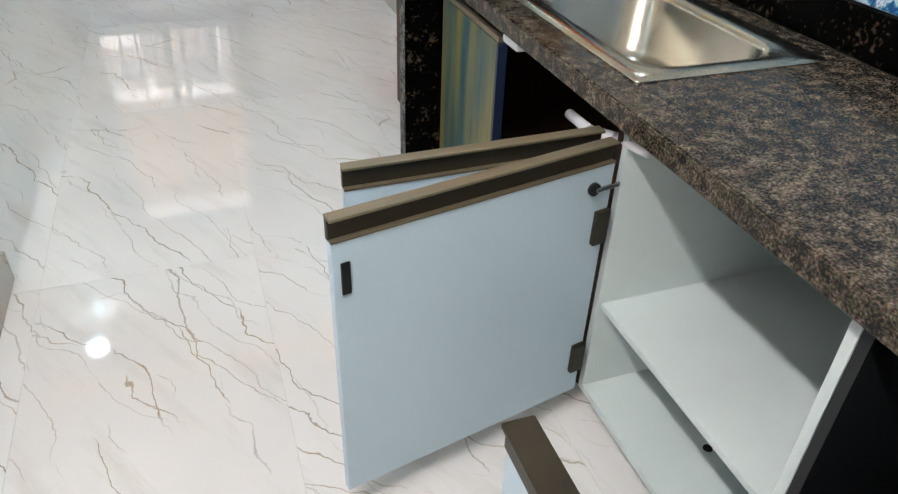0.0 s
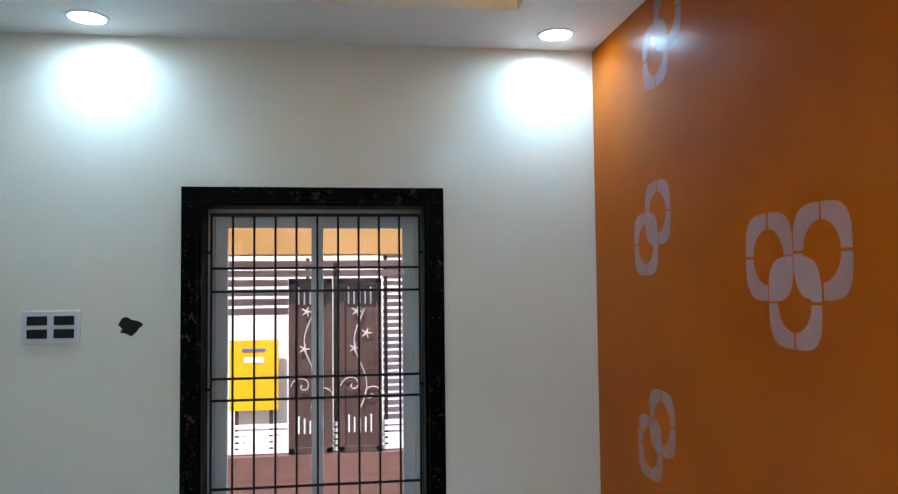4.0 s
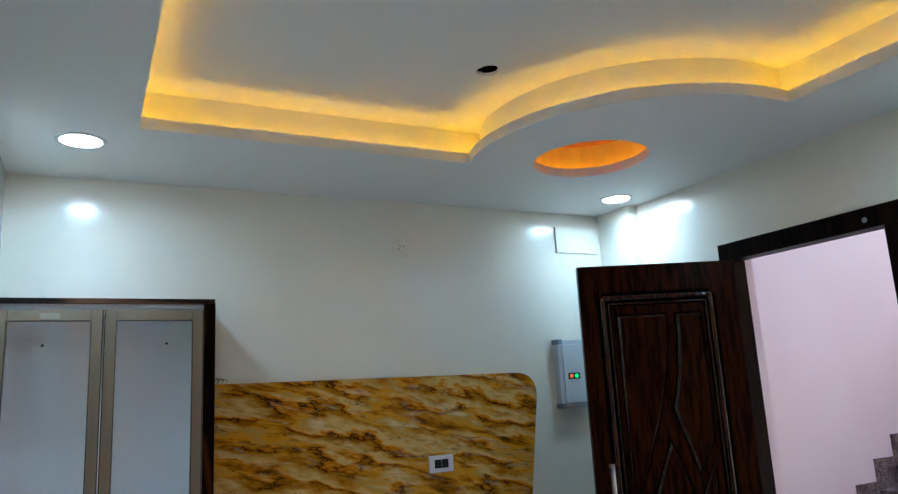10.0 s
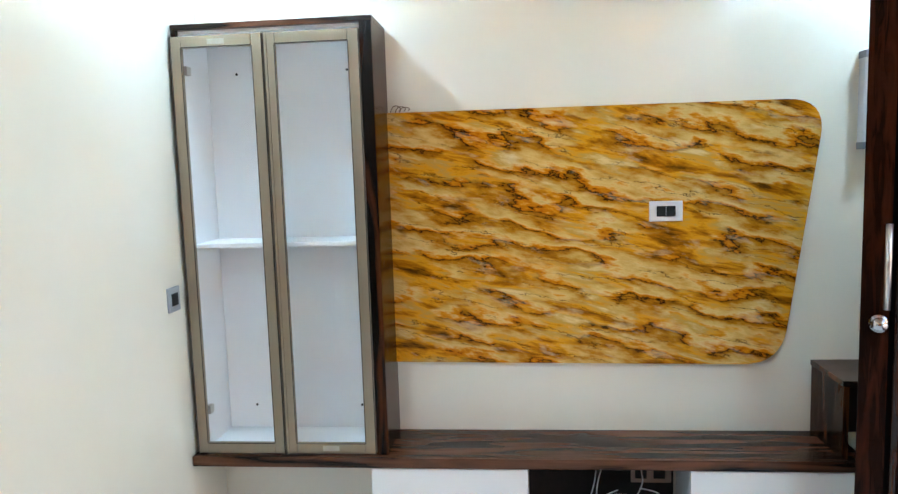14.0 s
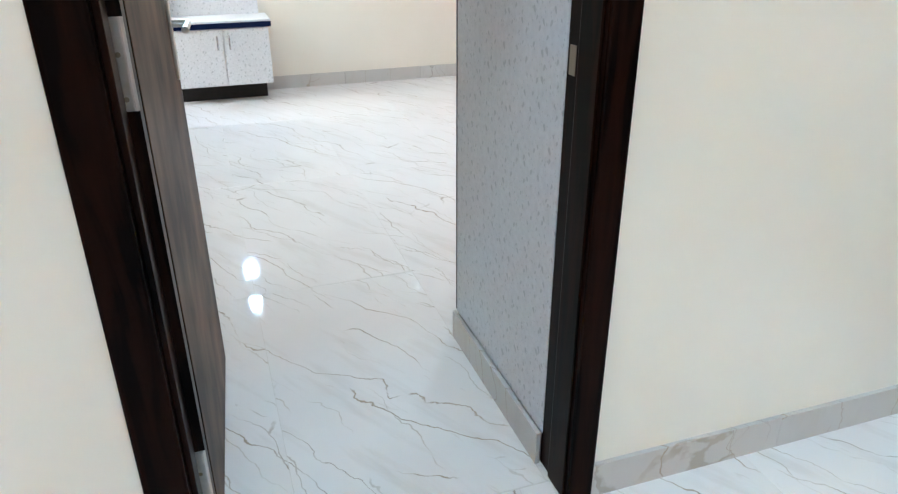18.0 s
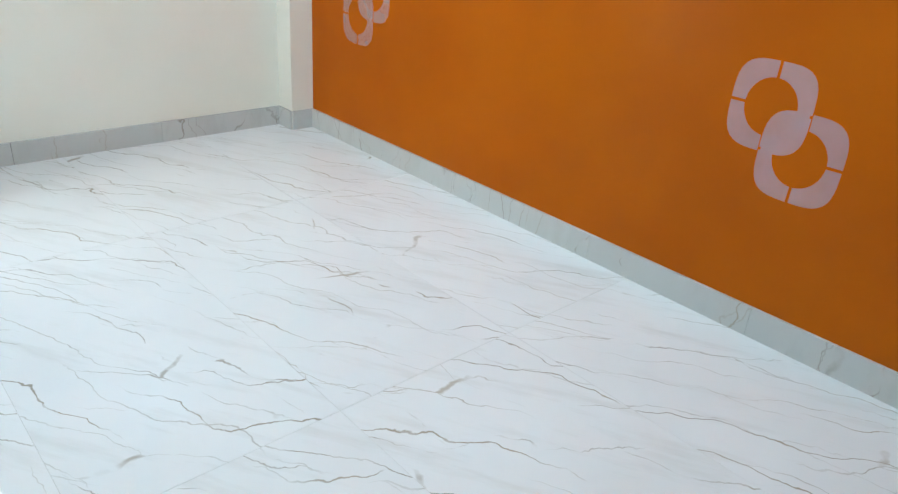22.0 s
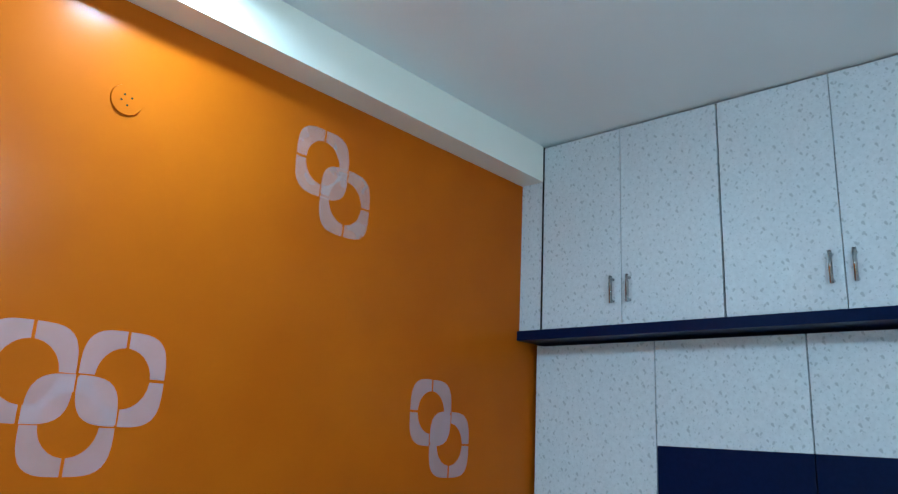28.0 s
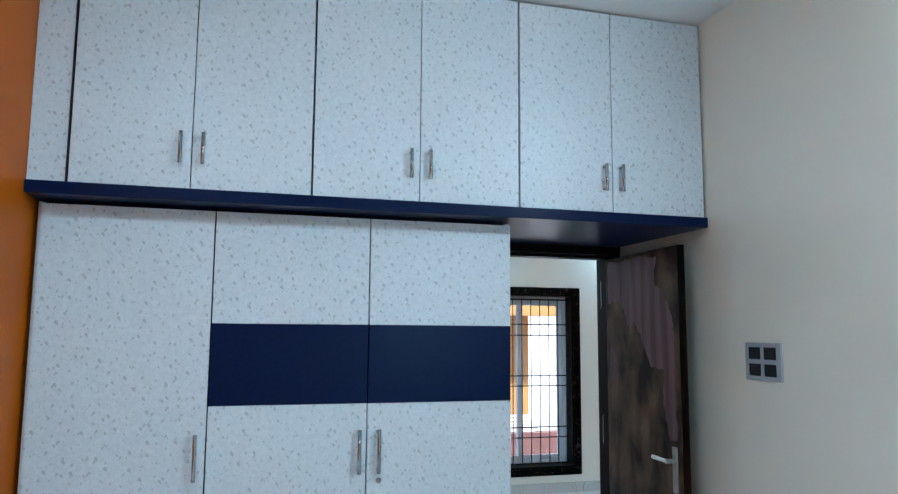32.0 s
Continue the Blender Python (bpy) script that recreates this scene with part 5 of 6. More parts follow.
part("slab", B(4.292, 4.878, -3.195, -3.138, 0.0, 1.071, bevel=0.003), BLACKGR, part_of)
ROUGHGR = granite("sawn_grey_granite_edge", (0.05, 0.048, 0.044), (0.26, 0.25, 0.235), 0.7, 140, 0.47, spec=0.2)
part("sawn_edge", B(4.2895, 4.2925, -3.192, -3.141, 0.0, 1.068), ROUGHGR, part_of, "pale sawn granite edge")
part("sawn_top", B(4.295, 4.875, -3.192, -3.141, 1.0705, 1.0725), ROUGHGR, part_of, "pale sawn top edge")
gs = thing("granite_splashback", "granite upstand on the wall above the walnut cabinet", "granite upstand")
part("board", B(4.858, 4.88, -3.135, -2.535, 0.709, 1.082, bevel=0.003), BROWNGR, gs)
switch_plate("kitchen_socket", "white socket plate on the orange wall above granite", "x", XE, -1, -2.78, 1.16, 0.15, 0.10, [(-0.02, 0, 0.06, 0.05)], PLATE)
SX0, SX1, SY0, SY1 = 4.478, 4.955, -4.175, -3.50
ct = thing("kitchen_counter", "brown granite worktop with a cut-out for the sink", "worktop")
bm = bmesh.new()
for a in ((CF, SX0 + 0.02, -6.9, -3.196), (SX1 - 0.02, CB, -6.9, -3.196), (SX0 + 0.02, SX1 - 0.02, -6.9, SY0 + 0.02), (SX0 + 0.02, SX1 - 0.02, SY1 - 0.02, -3.196)):
    box(bm, *a, 0.778, CT)
bmesh.ops.remove_doubles(bm, verts=bm.verts, dist=1e-5)
part("worktop", bm, BROWNGR, ct)
part("front_nosing", B(CF - 0.006, CF, -6.9, -3.196, 0.776, CT - 0.002, bevel=0.002), BROWNGR, ct)
up = thing("counter_upstand", "black granite upstand along the tiled kitchen wall", "granite upstand")
part("board", B(CB, 5.05, -6.9, -3.487, CT + 0.001, 0.925, bevel=0.003), BLACKGR, up)
part("board", B(4.856, 4.873, -3.485, -3.196, CT + 0.001, 0.905, bevel=0.003), BLACKGR, up)

# patterned splash tiles
PAT = bpy.data.materials.new("blue_patterned_tile")
PAT.use_nodes = True
pn, plk = PAT.node_tree.nodes, PAT.node_tree.links
pb = pn["Principled BSDF"]
pb.inputs["Roughness"].default_value = 0.12
ptc = pn.new("ShaderNodeTexCoord")
pw = pn.new("ShaderNodeTexNoise")
pw.inputs["Scale"].default_value, pw.inputs["Detail"].default_value, pw.inputs["Distortion"].default_value = 16, 3, 2.4
plk.new(ptc.outputs["Object"], pw.inputs["Vector"])
pr = ramp(pn, [(0.40, (0.02, 0.10, 0.26)), (0.66, (0.70, 0.72, 0.72)), (0.47, (0.07, 0.30, 0.48)), (0.52, (0.70, 0.73, 0.74)), (0.58, (0.25, 0.48, 0.60))])
plk.new(pw.outputs[0], pr.inputs[0])
plk.new(pr.outputs[0], pb.inputs["Base Color"])
MOS = bpy.data.materials.new("blue_lattice_tile")
MOS.use_nodes = True
mn, mlk = MOS.node_tree.nodes, MOS.node_tree.links
mn["Principled BSDF"].inputs["Roughness"].default_value = 0.12
mtc, msep, mcom, mbr = mn.new("ShaderNodeTexCoord"), mn.new("ShaderNodeSeparateXYZ"), mn.new("ShaderNodeCombineXYZ"), mn.new("ShaderNodeTexBrick")
mlk.new(mtc.outputs["Object"], msep.inputs[0])
mlk.new(msep.outputs[1], mcom.inputs[0])
mlk.new(msep.outputs[2], mcom.inputs[1])
mlk.new(mcom.outputs[0], mbr.inputs["Vector"])
for key, val in (("Color1", (0.72, 0.72, 0.62, 1)), ("Color2", (0.66, 0.72, 0.74, 1)), ("Mortar", (0.03, 0.12, 0.30, 1)), ("Scale", 11.0), ("Mortar Size", 0.035), ("Brick Width", 0.5), ("Row Height", 0.42)):
    mbr.inputs[key].default_value = val
mlk.new(mbr.outputs["Color"], mn["Principled BSDF"].inputs["Base Color"])


def tile_mesh(w, h, material):
    """One glazed wall tile facing -x, centred on its back."""
    b_ = box(bmesh.new(), -0.004, 0.0, -w / 2 + 0.0008, w / 2 - 0.0008, -h / 2 + 0.0008, h / 2 - 0.0008, 0.0015)
    me = bpy.data.meshes.new("tile")
    b_.to_mesh(me)
    b_.free()
    me.materials.append(material)
    return me


st = tagged(made("wall_kitchen_tiling", B(5.044, 5.05, -6.9, -3.486, 0.926, 2.18), GROUT), "blue and white patterned wall tiles above the counter", "wall tiles", kind="structure")
floral, lattice = tile_mesh(0.306, 0.306, PAT), tile_mesh(0.306, 0.306, MOS)
for i in range(10):
    for j in range(4):
        o = new("tile", lattice if j else floral)
        o.parent, o.location = st, (5.044, -3.645 - i * 0.306, 1.08 + j * 0.306)
sj = tagged(made("wall_jog_tiling", B(4.870, 4.874, -3.485, -3.196, 0.906, 2.18), GROUT), "blue and white patterned tiles on the corner pier", "wall tiles", kind="structure")
jl, ju = tile_mesh(0.144, 0.13, PAT), tile_mesh(0.144, 0.285, MOS)
for i in range(2):
    o = new("tile", jl)
    o.parent, o.location = sj, (4.870, -3.268 - i * 0.145, 0.972)
    for j in range(4):
        o = new("tile", ju)
        o.parent, o.location = sj, (4.870, -3.268 - i * 0.145, 1.181 + j * 0.2865)

snk = thing("kitchen_sink", "stainless steel sink set in the granite worktop", "sink")
def rrect(x0, x1, y0, y1, r, n=7):
    return rounded([(x0, y0), (x1, y0), (x1, y1), (x0, y1)], [r] * 4, n)
bm = bmesh.new()
levels = [(rrect(SX0, SX1, SY0, SY1, 0.012), CT + 0.001), (rrect(SX0, SX1, SY0, SY1, 0.012), CT + 0.004), (rrect(SX0 + 0.055, SX1 - 0.055, SY0 + 0.055, SY1 - 0.055, 0.10), CT + 0.003), (rrect(SX0 + 0.068, SX1 - 0.068, SY0 + 0.068, SY1 - 0.068, 0.10), CT - 0.012), (rrect(SX0 + 0.082, SX1 - 0.082, SY0 + 0.082, SY1 - 0.082, 0.10), CT - 0.15), (rrect(SX0 + 0.12, SX1 - 0.12, SY0 + 0.12, SY1 - 0.12, 0.08), CT - 0.185)]
rows = [[bm.verts.new((x, y, z)) for x, y in o] for o, z in levels]
for a, b_ in zip(rows, rows[1:]):
    for i in range(len(a)):
        bm.faces.new((a[i], a[(i + 1) % len(a)], b_[(i + 1) % len(a)], b_[i]))
bm.faces.new(rows[-1][::-1])
bmesh.ops.recalc_face_normals(bm, faces=bm.faces)
SINKST = mat("sink_steel", (0.52, 0.49, 0.41), 0.24, 1.0, second=(0.46, 0.43, 0.36), scale=6)
part("bowl", bm, SINKST, snk, smooth=True)
part("drain", rod(bmesh.new(), (4.715, -3.84, CT - 0.1845), (4.715, -3.84, CT - 0.180), 0.045, 24), CHROME, snk, "chrome drain")

# base units: carcass boards, open doors
STREAK = mat("streaked_blue_yellow_laminate", (0.25, 0.21, 0.06), 0.3, second=(0.03, 0.095, 0.11), scale=3.6, stretch=(1, 3.6, 0.35), detail=6, lo=0.40, hi=0.60, spec=0.3)
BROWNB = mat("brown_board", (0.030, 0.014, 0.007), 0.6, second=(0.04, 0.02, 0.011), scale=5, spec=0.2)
# lit and shaded tones of the bronze strip; the dark one also serves hinges
HTOP = mat("bronze_strip_lit_edge", (0.25, 0.205, 0.13), 0.35, 0.3, second=(0.13, 0.105, 0.066), scale=5, stretch=(0.1, 1, 1))
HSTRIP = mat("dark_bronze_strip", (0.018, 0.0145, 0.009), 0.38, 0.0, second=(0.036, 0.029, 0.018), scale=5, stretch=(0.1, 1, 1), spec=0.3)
def bronze_profile(parent, L):
    """Bronze handle strip along the top of a door of length L, in the door's own frame; lit edges and shaded face are
    painted in two tones.
    """
    bm = bmesh.new()
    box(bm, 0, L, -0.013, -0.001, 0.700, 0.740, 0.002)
    strip = part("handle_strip", bm, HSTRIP, parent, "bronze aluminium handle strip with its shade in the dark face colour")
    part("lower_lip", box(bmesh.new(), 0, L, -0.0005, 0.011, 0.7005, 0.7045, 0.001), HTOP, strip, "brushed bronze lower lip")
    part("strip_top", box(bmesh.new(), 0, L, -0.015, 0.011, 0.740, 0.746, 0.002), HTOP, strip, "bronze top flange in a brighter, lit colour")
    return strip


def open_door(hx, hy, tx, ty, label):
    """An open base-unit door from its hinge to its free tip."""
    d = thing("cabinet_door", label, "cabinet door", "open kitchen doors")
    L = math.hypot(tx - hx, ty - hy)
    part("panel", B(0, L, -0.009, 0.009, 0.085, 0.700, bevel=0.002), INNERW, d)
    bronze_profile(d, L)
    for hz in (0.20, 0.56):
        part("hinge", B(0.0, 0.035, 0.009, 0.022, hz - 0.04, hz + 0.04, bevel=0.003), HSTRIP, d, "dark metal hinge")
    part("magnet_plate", B(L - 0.031, L - 0.014, 0.009, 0.013, 0.595, 0.66, bevel=0.002), BLACK, d, "black magnet plate")
    cup = part("hinge_cup", rod(bmesh.new(), (0.048, 0.009, 0.655), (0.048, 0.016, 0.655), 0.014, 16), BLACK, d, "black concealed hinge cup")
    part("hinge_arm", B(-0.012, 0.048, 0.016, 0.021, 0.650, 0.660, bevel=0.002), CHROME, cup, "chrome hinge arm")
    d.matrix_world = Matrix.Translation((hx, hy, 0)) @ pose(0, 0, 0, 0, 0, math.degrees(math.atan2(ty - hy, tx - hx)))
    return d


LININGG = mat("pale_green_white_lining", (0.66, 0.735, 0.72), 0.35, second=(0.62, 0.695, 0.68), scale=4)
# near-black boards carry the shade inside the open unit in their colour
SHADEBOARD = mat("near_black_shade_board", (0.007, 0.0085, 0.010), 0.25, second=(0.010, 0.012, 0.0135), scale=5, spec=0.3)


def carcass(y0, y1, label, lining, shelf=None):
    u = thing("base_unit", label, "cabinet", "kitchen base units")
    part("side_panel", B(4.425, 4.99, y0, y0 + 0.018, 0.075, 0.776), lining, u)
    part("side_panel", B(4.425, 4.99, y1 - 0.018, y1, 0.075, 0.776), lining, u)
    part("bottom_panel", B(4.425, 4.99, y0 + 0.018, y1 - 0.018, 0.075, 0.093), lining, u)
    part("back_panel", B(4.972, 4.99, y0 + 0.018, y1 - 0.018, 0.093, 0.776), lining, u)
    part("plinth", B(4.47, 4.488, y0, y1, 0.0, 0.075), BLACK, u, "dark recessed plinth")
    if shelf:
        part("shelf", B(4.435, 4.965, y0 + 0.018, y1 - 0.018, shelf - 0.016, shelf, bevel=0.001), lining, u)
    return u


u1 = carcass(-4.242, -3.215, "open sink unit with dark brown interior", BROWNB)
u2 = carcass(-4.835, -4.244, "open white base unit with a shelf and stained floor", LININGG, 0.345)
carcass(-5.45, -4.837, "open base unit with its inner shade painted as near-black boards", SHADEBOARD)
u4 = carcass(-6.88, -5.452, "white base unit farther along the counter", INNERW)
part("door", B(4.407, 4.424, -6.88, -5.455, 0.085, 0.74, bevel=0.002), INNERW, u4)
part("door", B(4.407, 4.424, -3.66, -3.216, 0.085, 0.735, bevel=0.002), STREAK, u1, "streaked blue and yellow laminate door")
part("door_edge", B(4.400, 4.426, -3.672, -3.660, 0.085, 0.735), mat("dark_blue_edge", (0.01, 0.02, 0.05), 0.4, second=(0.012, 0.024, 0.06), scale=9), u1, "dark blue edge band")
part("top_rail", B(4.404, 4.424, -3.66, -3.216, 0.738, 0.752, bevel=0.002), BRONZE, u1, "bronze rail")
part("catch", B(4.41, 4.45, -3.76, -3.67, 0.745, 0.775, bevel=0.006), PLATE, u1, "white plastic catch")
bm = bmesh.new()
pts = [(4.47, -3.95, 0.66), (4.45, -4.08, 0.68), (4.44, -4.2, 0.72), (4.43, -4.32, 0.75)]
for p, q in zip(pts, pts[1:]):
    rod(bm, p, q, 0.012, 12)
part("waste_pipe", bm, PLATE, u1, "white plastic waste pipe", True)
for sx, sy, r in ((4.60, -4.52, 0.011), (4.63, -4.50, 0.008)):
    part("stain", rod(bmesh.new(), (sx, sy, 0.093), (sx, sy, 0.0945), r, 10), VOID, u2, "dark drilled hole")
part("hinge_plate", B(4.435, 4.47, -4.818, -4.808, 0.55, 0.60, bevel=0.002), STEEL, u2, "steel hinge plate")
open_door(4.404, -4.250, 3.822, -4.371, "open white door with bronze top strip and black magnet")
open_door(4.404, -4.200, 3.88, -4.214, "open white sink-unit door with bronze top strip")
dr_ = thing("pull_out_basket_unit", "pulled-out white basket unit with bronze top strip", "basket unit")
part("front", B(3.930, 3.948, -5.43, -4.84, 0.085, 0.712, bevel=0.002), INNERW, dr_)
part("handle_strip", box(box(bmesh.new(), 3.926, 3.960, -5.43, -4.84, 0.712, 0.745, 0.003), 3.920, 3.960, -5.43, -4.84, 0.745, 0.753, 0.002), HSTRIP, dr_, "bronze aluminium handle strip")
part("side", B(3.948, 4.46, -4.875, -4.86, 0.12, 0.26), STEEL, dr_, "low steel drawer side")
part("side", B(3.948, 4.46, -5.41, -5.395, 0.12, 0.26), STEEL, dr_, "low steel drawer side")
part("base", B(3.948, 4.46, -5.395, -4.875, 0.12, 0.132), WHITEB, dr_)
tl = thing("kitchen_tube_lamp", "slim white tube light on the kitchen wall", "tube light")
part("batten", B(2.90, 2.93, -5.95, -4.65, 2.72, 2.78, bevel=0.006), WHITE, tl)
part("tube", rod(bmesh.new(), (2.95, -5.93, 2.745), (2.95, -4.67, 2.745), 0.013, 12), glow("tube_glow", (0.95, 0.97, 1.0), 6), tl, smooth=True)

# ---- bedroom doorway ----
bf = tagged(new("door_2"), "dark wooden bedroom door frame", "door frame", kind="structure")
for a in ((1.717, 1.785, -3.43, -3.268, 0.0, 2.06), (2.63, 2.712, -3.43, -3.268, 0.0, 2.06)):
    part("jamb", B(*a, bevel=0.006), FRAMEW, bf)
part("head", B(1.717, 2.712, -3.43, -3.268, 2.06, 2.14, bevel=0.006), FRAMEW, bf)
for a in ((1.785, 1.791, -3.37, -3.285, 0.0, 2.045), (2.617, 2.63, -3.37, -3.285, 0.0, 2.045)):
    part("stop_bead", B(*a, bevel=0.004), FRAMEW, bf)
part("stop_bead", B(1.785, 2.63, -3.37, -3.285, 2.045, 2.06, bevel=0.004), FRAMEW, bf)
part("rebate", B(2.597, 2.63, -3.430, -3.372, 0.0, 2.045), FRAMEW, bf)
part("strike_plate", B(1.785, 1.7865, -3.41, -3.385, 1.03, 1.09), BRONZE, bf, "small bronze strike plate")
FILM = mat("mauve_protective_film", (0.18, 0.105, 0.11), 0.4, spec=0.06, second=(0.10, 0.056, 0.058), scale=2.6, stretch=(1, 7, 0.5), detail=8, lo=0.42, hi=0.60)
DOORLAM = mat("brown_blotched_door_laminate", (0.012, 0.0055, 0.003), 0.42, spec=0.06, second=(0.17, 0.108, 0.070), scale=3.0, stretch=(1, 2.0, 1.2), detail=10, lo=0.38, hi=0.72)
bl = thing("bedroom_door", "open dark brown bedroom door with peeling protective film", "door")
# built closed against its hinge line, then swung
part("slab", B(0.0, 0.036, -0.755, 0.0, 0.01, 2.03, bevel=0.002), FRAMEW, bl)
part("face_laminate", B(-0.0012, 0.0, -0.7545, -0.0005, 0.012, 2.028), DOORLAM, bl, "blotched brown wood-print laminate")
random.seed(5)


def torn(corners, step=0.022, rag=0.010):
    """Outline through the corners with a ragged torn edge."""
    out = []
    for (y0, z0), (y1, z1) in zip(corners, corners[1:] + corners[:1]):
        k = max(1, int(math.hypot(y1 - y0, z1 - z0) / step))
        for i in range(k):
            out.append((y0 + (y1 - y0) * i / k + random.uniform(-rag, rag) * (i > 0), z0 + (z1 - z0) * i / k + random.uniform(-rag, rag) * (i > 0)))
    return out


upper = [(-0.03, 2.005), (-0.28, 2.01), (-0.56, 2.0), (-0.535, 1.88), (-0.60, 1.83), (-0.695, 1.71), (-0.715, 1.535), (-0.715, 1.16), (-0.65, 1.15), (-0.60, 1.31), (-0.615, 1.46), (-0.49, 1.47), (-0.40, 1.60), (-0.33, 1.70), (-0.285, 1.62), (-0.21, 1.76), (-0.14, 1.80), (-0.03, 1.79)]
for corners in (upper, [(-0.05, 1.56), (-0.09, 1.55), (-0.12, 1.42), (-0.07, 1.36)]):
    part("film", prism(bmesh.new(), torn(corners), "x", -0.0024, -0.0014), FILM, bl, "torn mauve-brown protective film")
for hz in (0.24, 1.11, 1.84):
    h = part("hinge", B(0.003, 0.032, 0.0655, 0.069, hz - 0.075, hz + 0.075, bevel=0.001), STEEL, bl, "steel butt hinge")
    for k in range(4):
        part("screw", rod(bmesh.new(), (0.014 + 0.008 * (k % 2), 0.069, hz - 0.055 + 0.036 * k), (0.014 + 0.008 * (k % 2), 0.0702, hz - 0.055 + 0.036 * k), 0.0045, 10), BRONZE, h)
    part("hinge_barrel", rod(bmesh.new(), (0.002, 0.064, hz - 0.075), (0.002, 0.064, hz + 0.075), 0.005, 10), STEEL, h)
bm = bmesh.new()
box(bm, -0.008, -0.0005, -0.715, -0.675, 0.93, 1.13, 0.002)
rod(bm, (0.0, -0.695, 1.07), (-0.05, -0.695, 1.07), 0.010, 12)
rod(bm, (-0.047, -0.698, 1.07), (-0.047, -0.57, 1.07), 0.009, 12)
part("lever_handle", bm, STEEL, bl, "steel lever handle on a long plate")
bl.matrix_world = Matrix.Translation((2.596, -3.437, 0)) @ pose(0, 0, 0, 0, 0, -3.3)

# ---- bedroom: wardrobe and loft ----
wd = thing("wardrobe", "speckled white wardrobe with navy band and bar handles", "wardrobe")
part("side_panel", B(1.77, 1.788, -4.086, BN - 0.0, 0.102, 2.10), SPECK, wd)
part("side_panel", B(BW + 0.014, BW + 0.032, -4.086, BN, 0.102, 2.10), SPECK, wd)
part("back_panel", B(BW + 0.032, 1.77, BN - 0.02, BN - 0.002, 0.102, 2.10), WHITEB, wd)
part("bottom_panel", B(BW + 0.032, 1.77, -4.086, BN - 0.02, 0.102, 0.12), WHITEB, wd)
# thin proud strip, near-black, drawn as the shade of the door gap
part("gap_shade_strip", B(1.7880, 1.7889, -4.0895, -4.083, 0.108, 2.09), VOID, wd, "dark strip painted as the shade in the gap behind the door edge")
part("plinth", B(BW + 0.014, 1.786, -4.075, -4.06, 0.0, 0.102), SKIRT, wd, "grey tiled plinth")
DX = [-0.046, 0.568, 1.176, 1.788]
for k in range(3):
    a, b_ = DX[k] + 0.0025, DX[k + 1] - 0.0025
    # near-black sheet behind the doors darkens the gaps between them
    part("backing_strip", B(a - 0.0025, b_ + 0.0025, -4.0865, -4.0862, 0.108, 2.092), VOID, wd)
    d = tagged(new("door"), "speckled white hinged door")
    d.parent = wd
    if k == 0:
        part("panel", B(a, b_, -4.105, -4.087, 0.108, 2.092, bevel=0.0015), SPECK, d)
    else:
        part("upper_panel", B(a, b_, -4.105, -4.087, 1.658, 2.092, bevel=0.0015), SPECK, d)
        part("navy_band", B(a, b_, -4.1045, -4.087, 1.346, 1.657, bevel=0.0015), NAVY, d, "navy laminate band")
        part("lower_panel", B(a, b_, -4.105, -4.087, 0.108, 1.345, bevel=0.0015), SPECK, d)
    hx = (0.530, 1.144, 1.222)[k]
    bar_handle(d, (hx, -4.105, 1.075), (hx, -4.105, 1.245), (0, -0.028, 0), 0.008)
    if k == 2:
        part("keyhole", rod(bmesh.new(), (hx + 0.004, -4.105, 1.045), (hx + 0.004, -4.112, 1.045), 0.011, 16), CHROME, d, "chrome keyhole")
lo_ = thing("loft_cabinet", "speckled white overhead loft cabinets above wardrobe and door", "overhead cabinet")
part("base_board", B(BW + 0.002, 2.686, -4.238, BN, 2.106, 2.152, bevel=0.003), NAVY, lo_, "glossy navy base board")
part("filler_panel", B(BW + 0.002, 0.055, -4.218, -4.20, 2.152, 2.885), SPECK, lo_)
# black strip put in for the shadow in the gap beside the filler
part("filler_gap_shade", B(0.0555, 0.0595, -4.222, -4.20, 2.153, 3.066), BLACK, lo_, "black strip painted as the shade in a gap")
part("back_panel", B(0.06, 2.686, -3.46, -3.44, 2.152, 3.066), WHITEB, lo_)
# black strip put in for the shadow in the gap under the ceiling
part("top_gap_shade", B(0.06, 2.686, -4.20, -4.18, 3.055, 3.068), BLACK, lo_, "black strip painted as the shade in a gap")
LX = [0.060, 0.477, 0.923, 1.354, 1.786, 2.222, 2.684]
for k in range(6):
    a, b_ = LX[k] + (0.004 if k % 2 == 0 else 0.0018), LX[k + 1] - (0.0018 if k % 2 == 0 else 0.004)
    d = part("door", B(a, b_, -4.220, -4.202, 2.154, 3.060, bevel=0.0015), SPECK, lo_)
    hx = b_ - 0.038 if k % 2 == 0 else a + 0.038
    bar_handle(d, (hx, -4.220, 2.245), (hx, -4.220, 2.365), (0, -0.026, 0), 0.0075)
    # near-black sheet behind the loft doors supplies the shade in their gaps
    part("backing_strip", B(a, b_, -4.199, -4.19, 2.154, 3.06), VOID, lo_)

# ---- bedroom: fittings ----
switch_plate("bedroom_socket", "white double socket plate on the orange wall", "x", BW, 1, -7.172, 0.978, 0.225, 0.09, [(-0.045, 0, 0.068, 0.05), (0.04, 0, 0.075, 0.05)], PLATE)
switch_plate("bedroom_switch_board", "grey switch plate with four empty black modules", "x", BE, -1, -4.565, 1.522, 0.205, 0.15, [(su * 0.044, sz * 0.033, 0.066, 0.048) for su in (-1, 1) for sz in (-1, 1)], GREYPL)
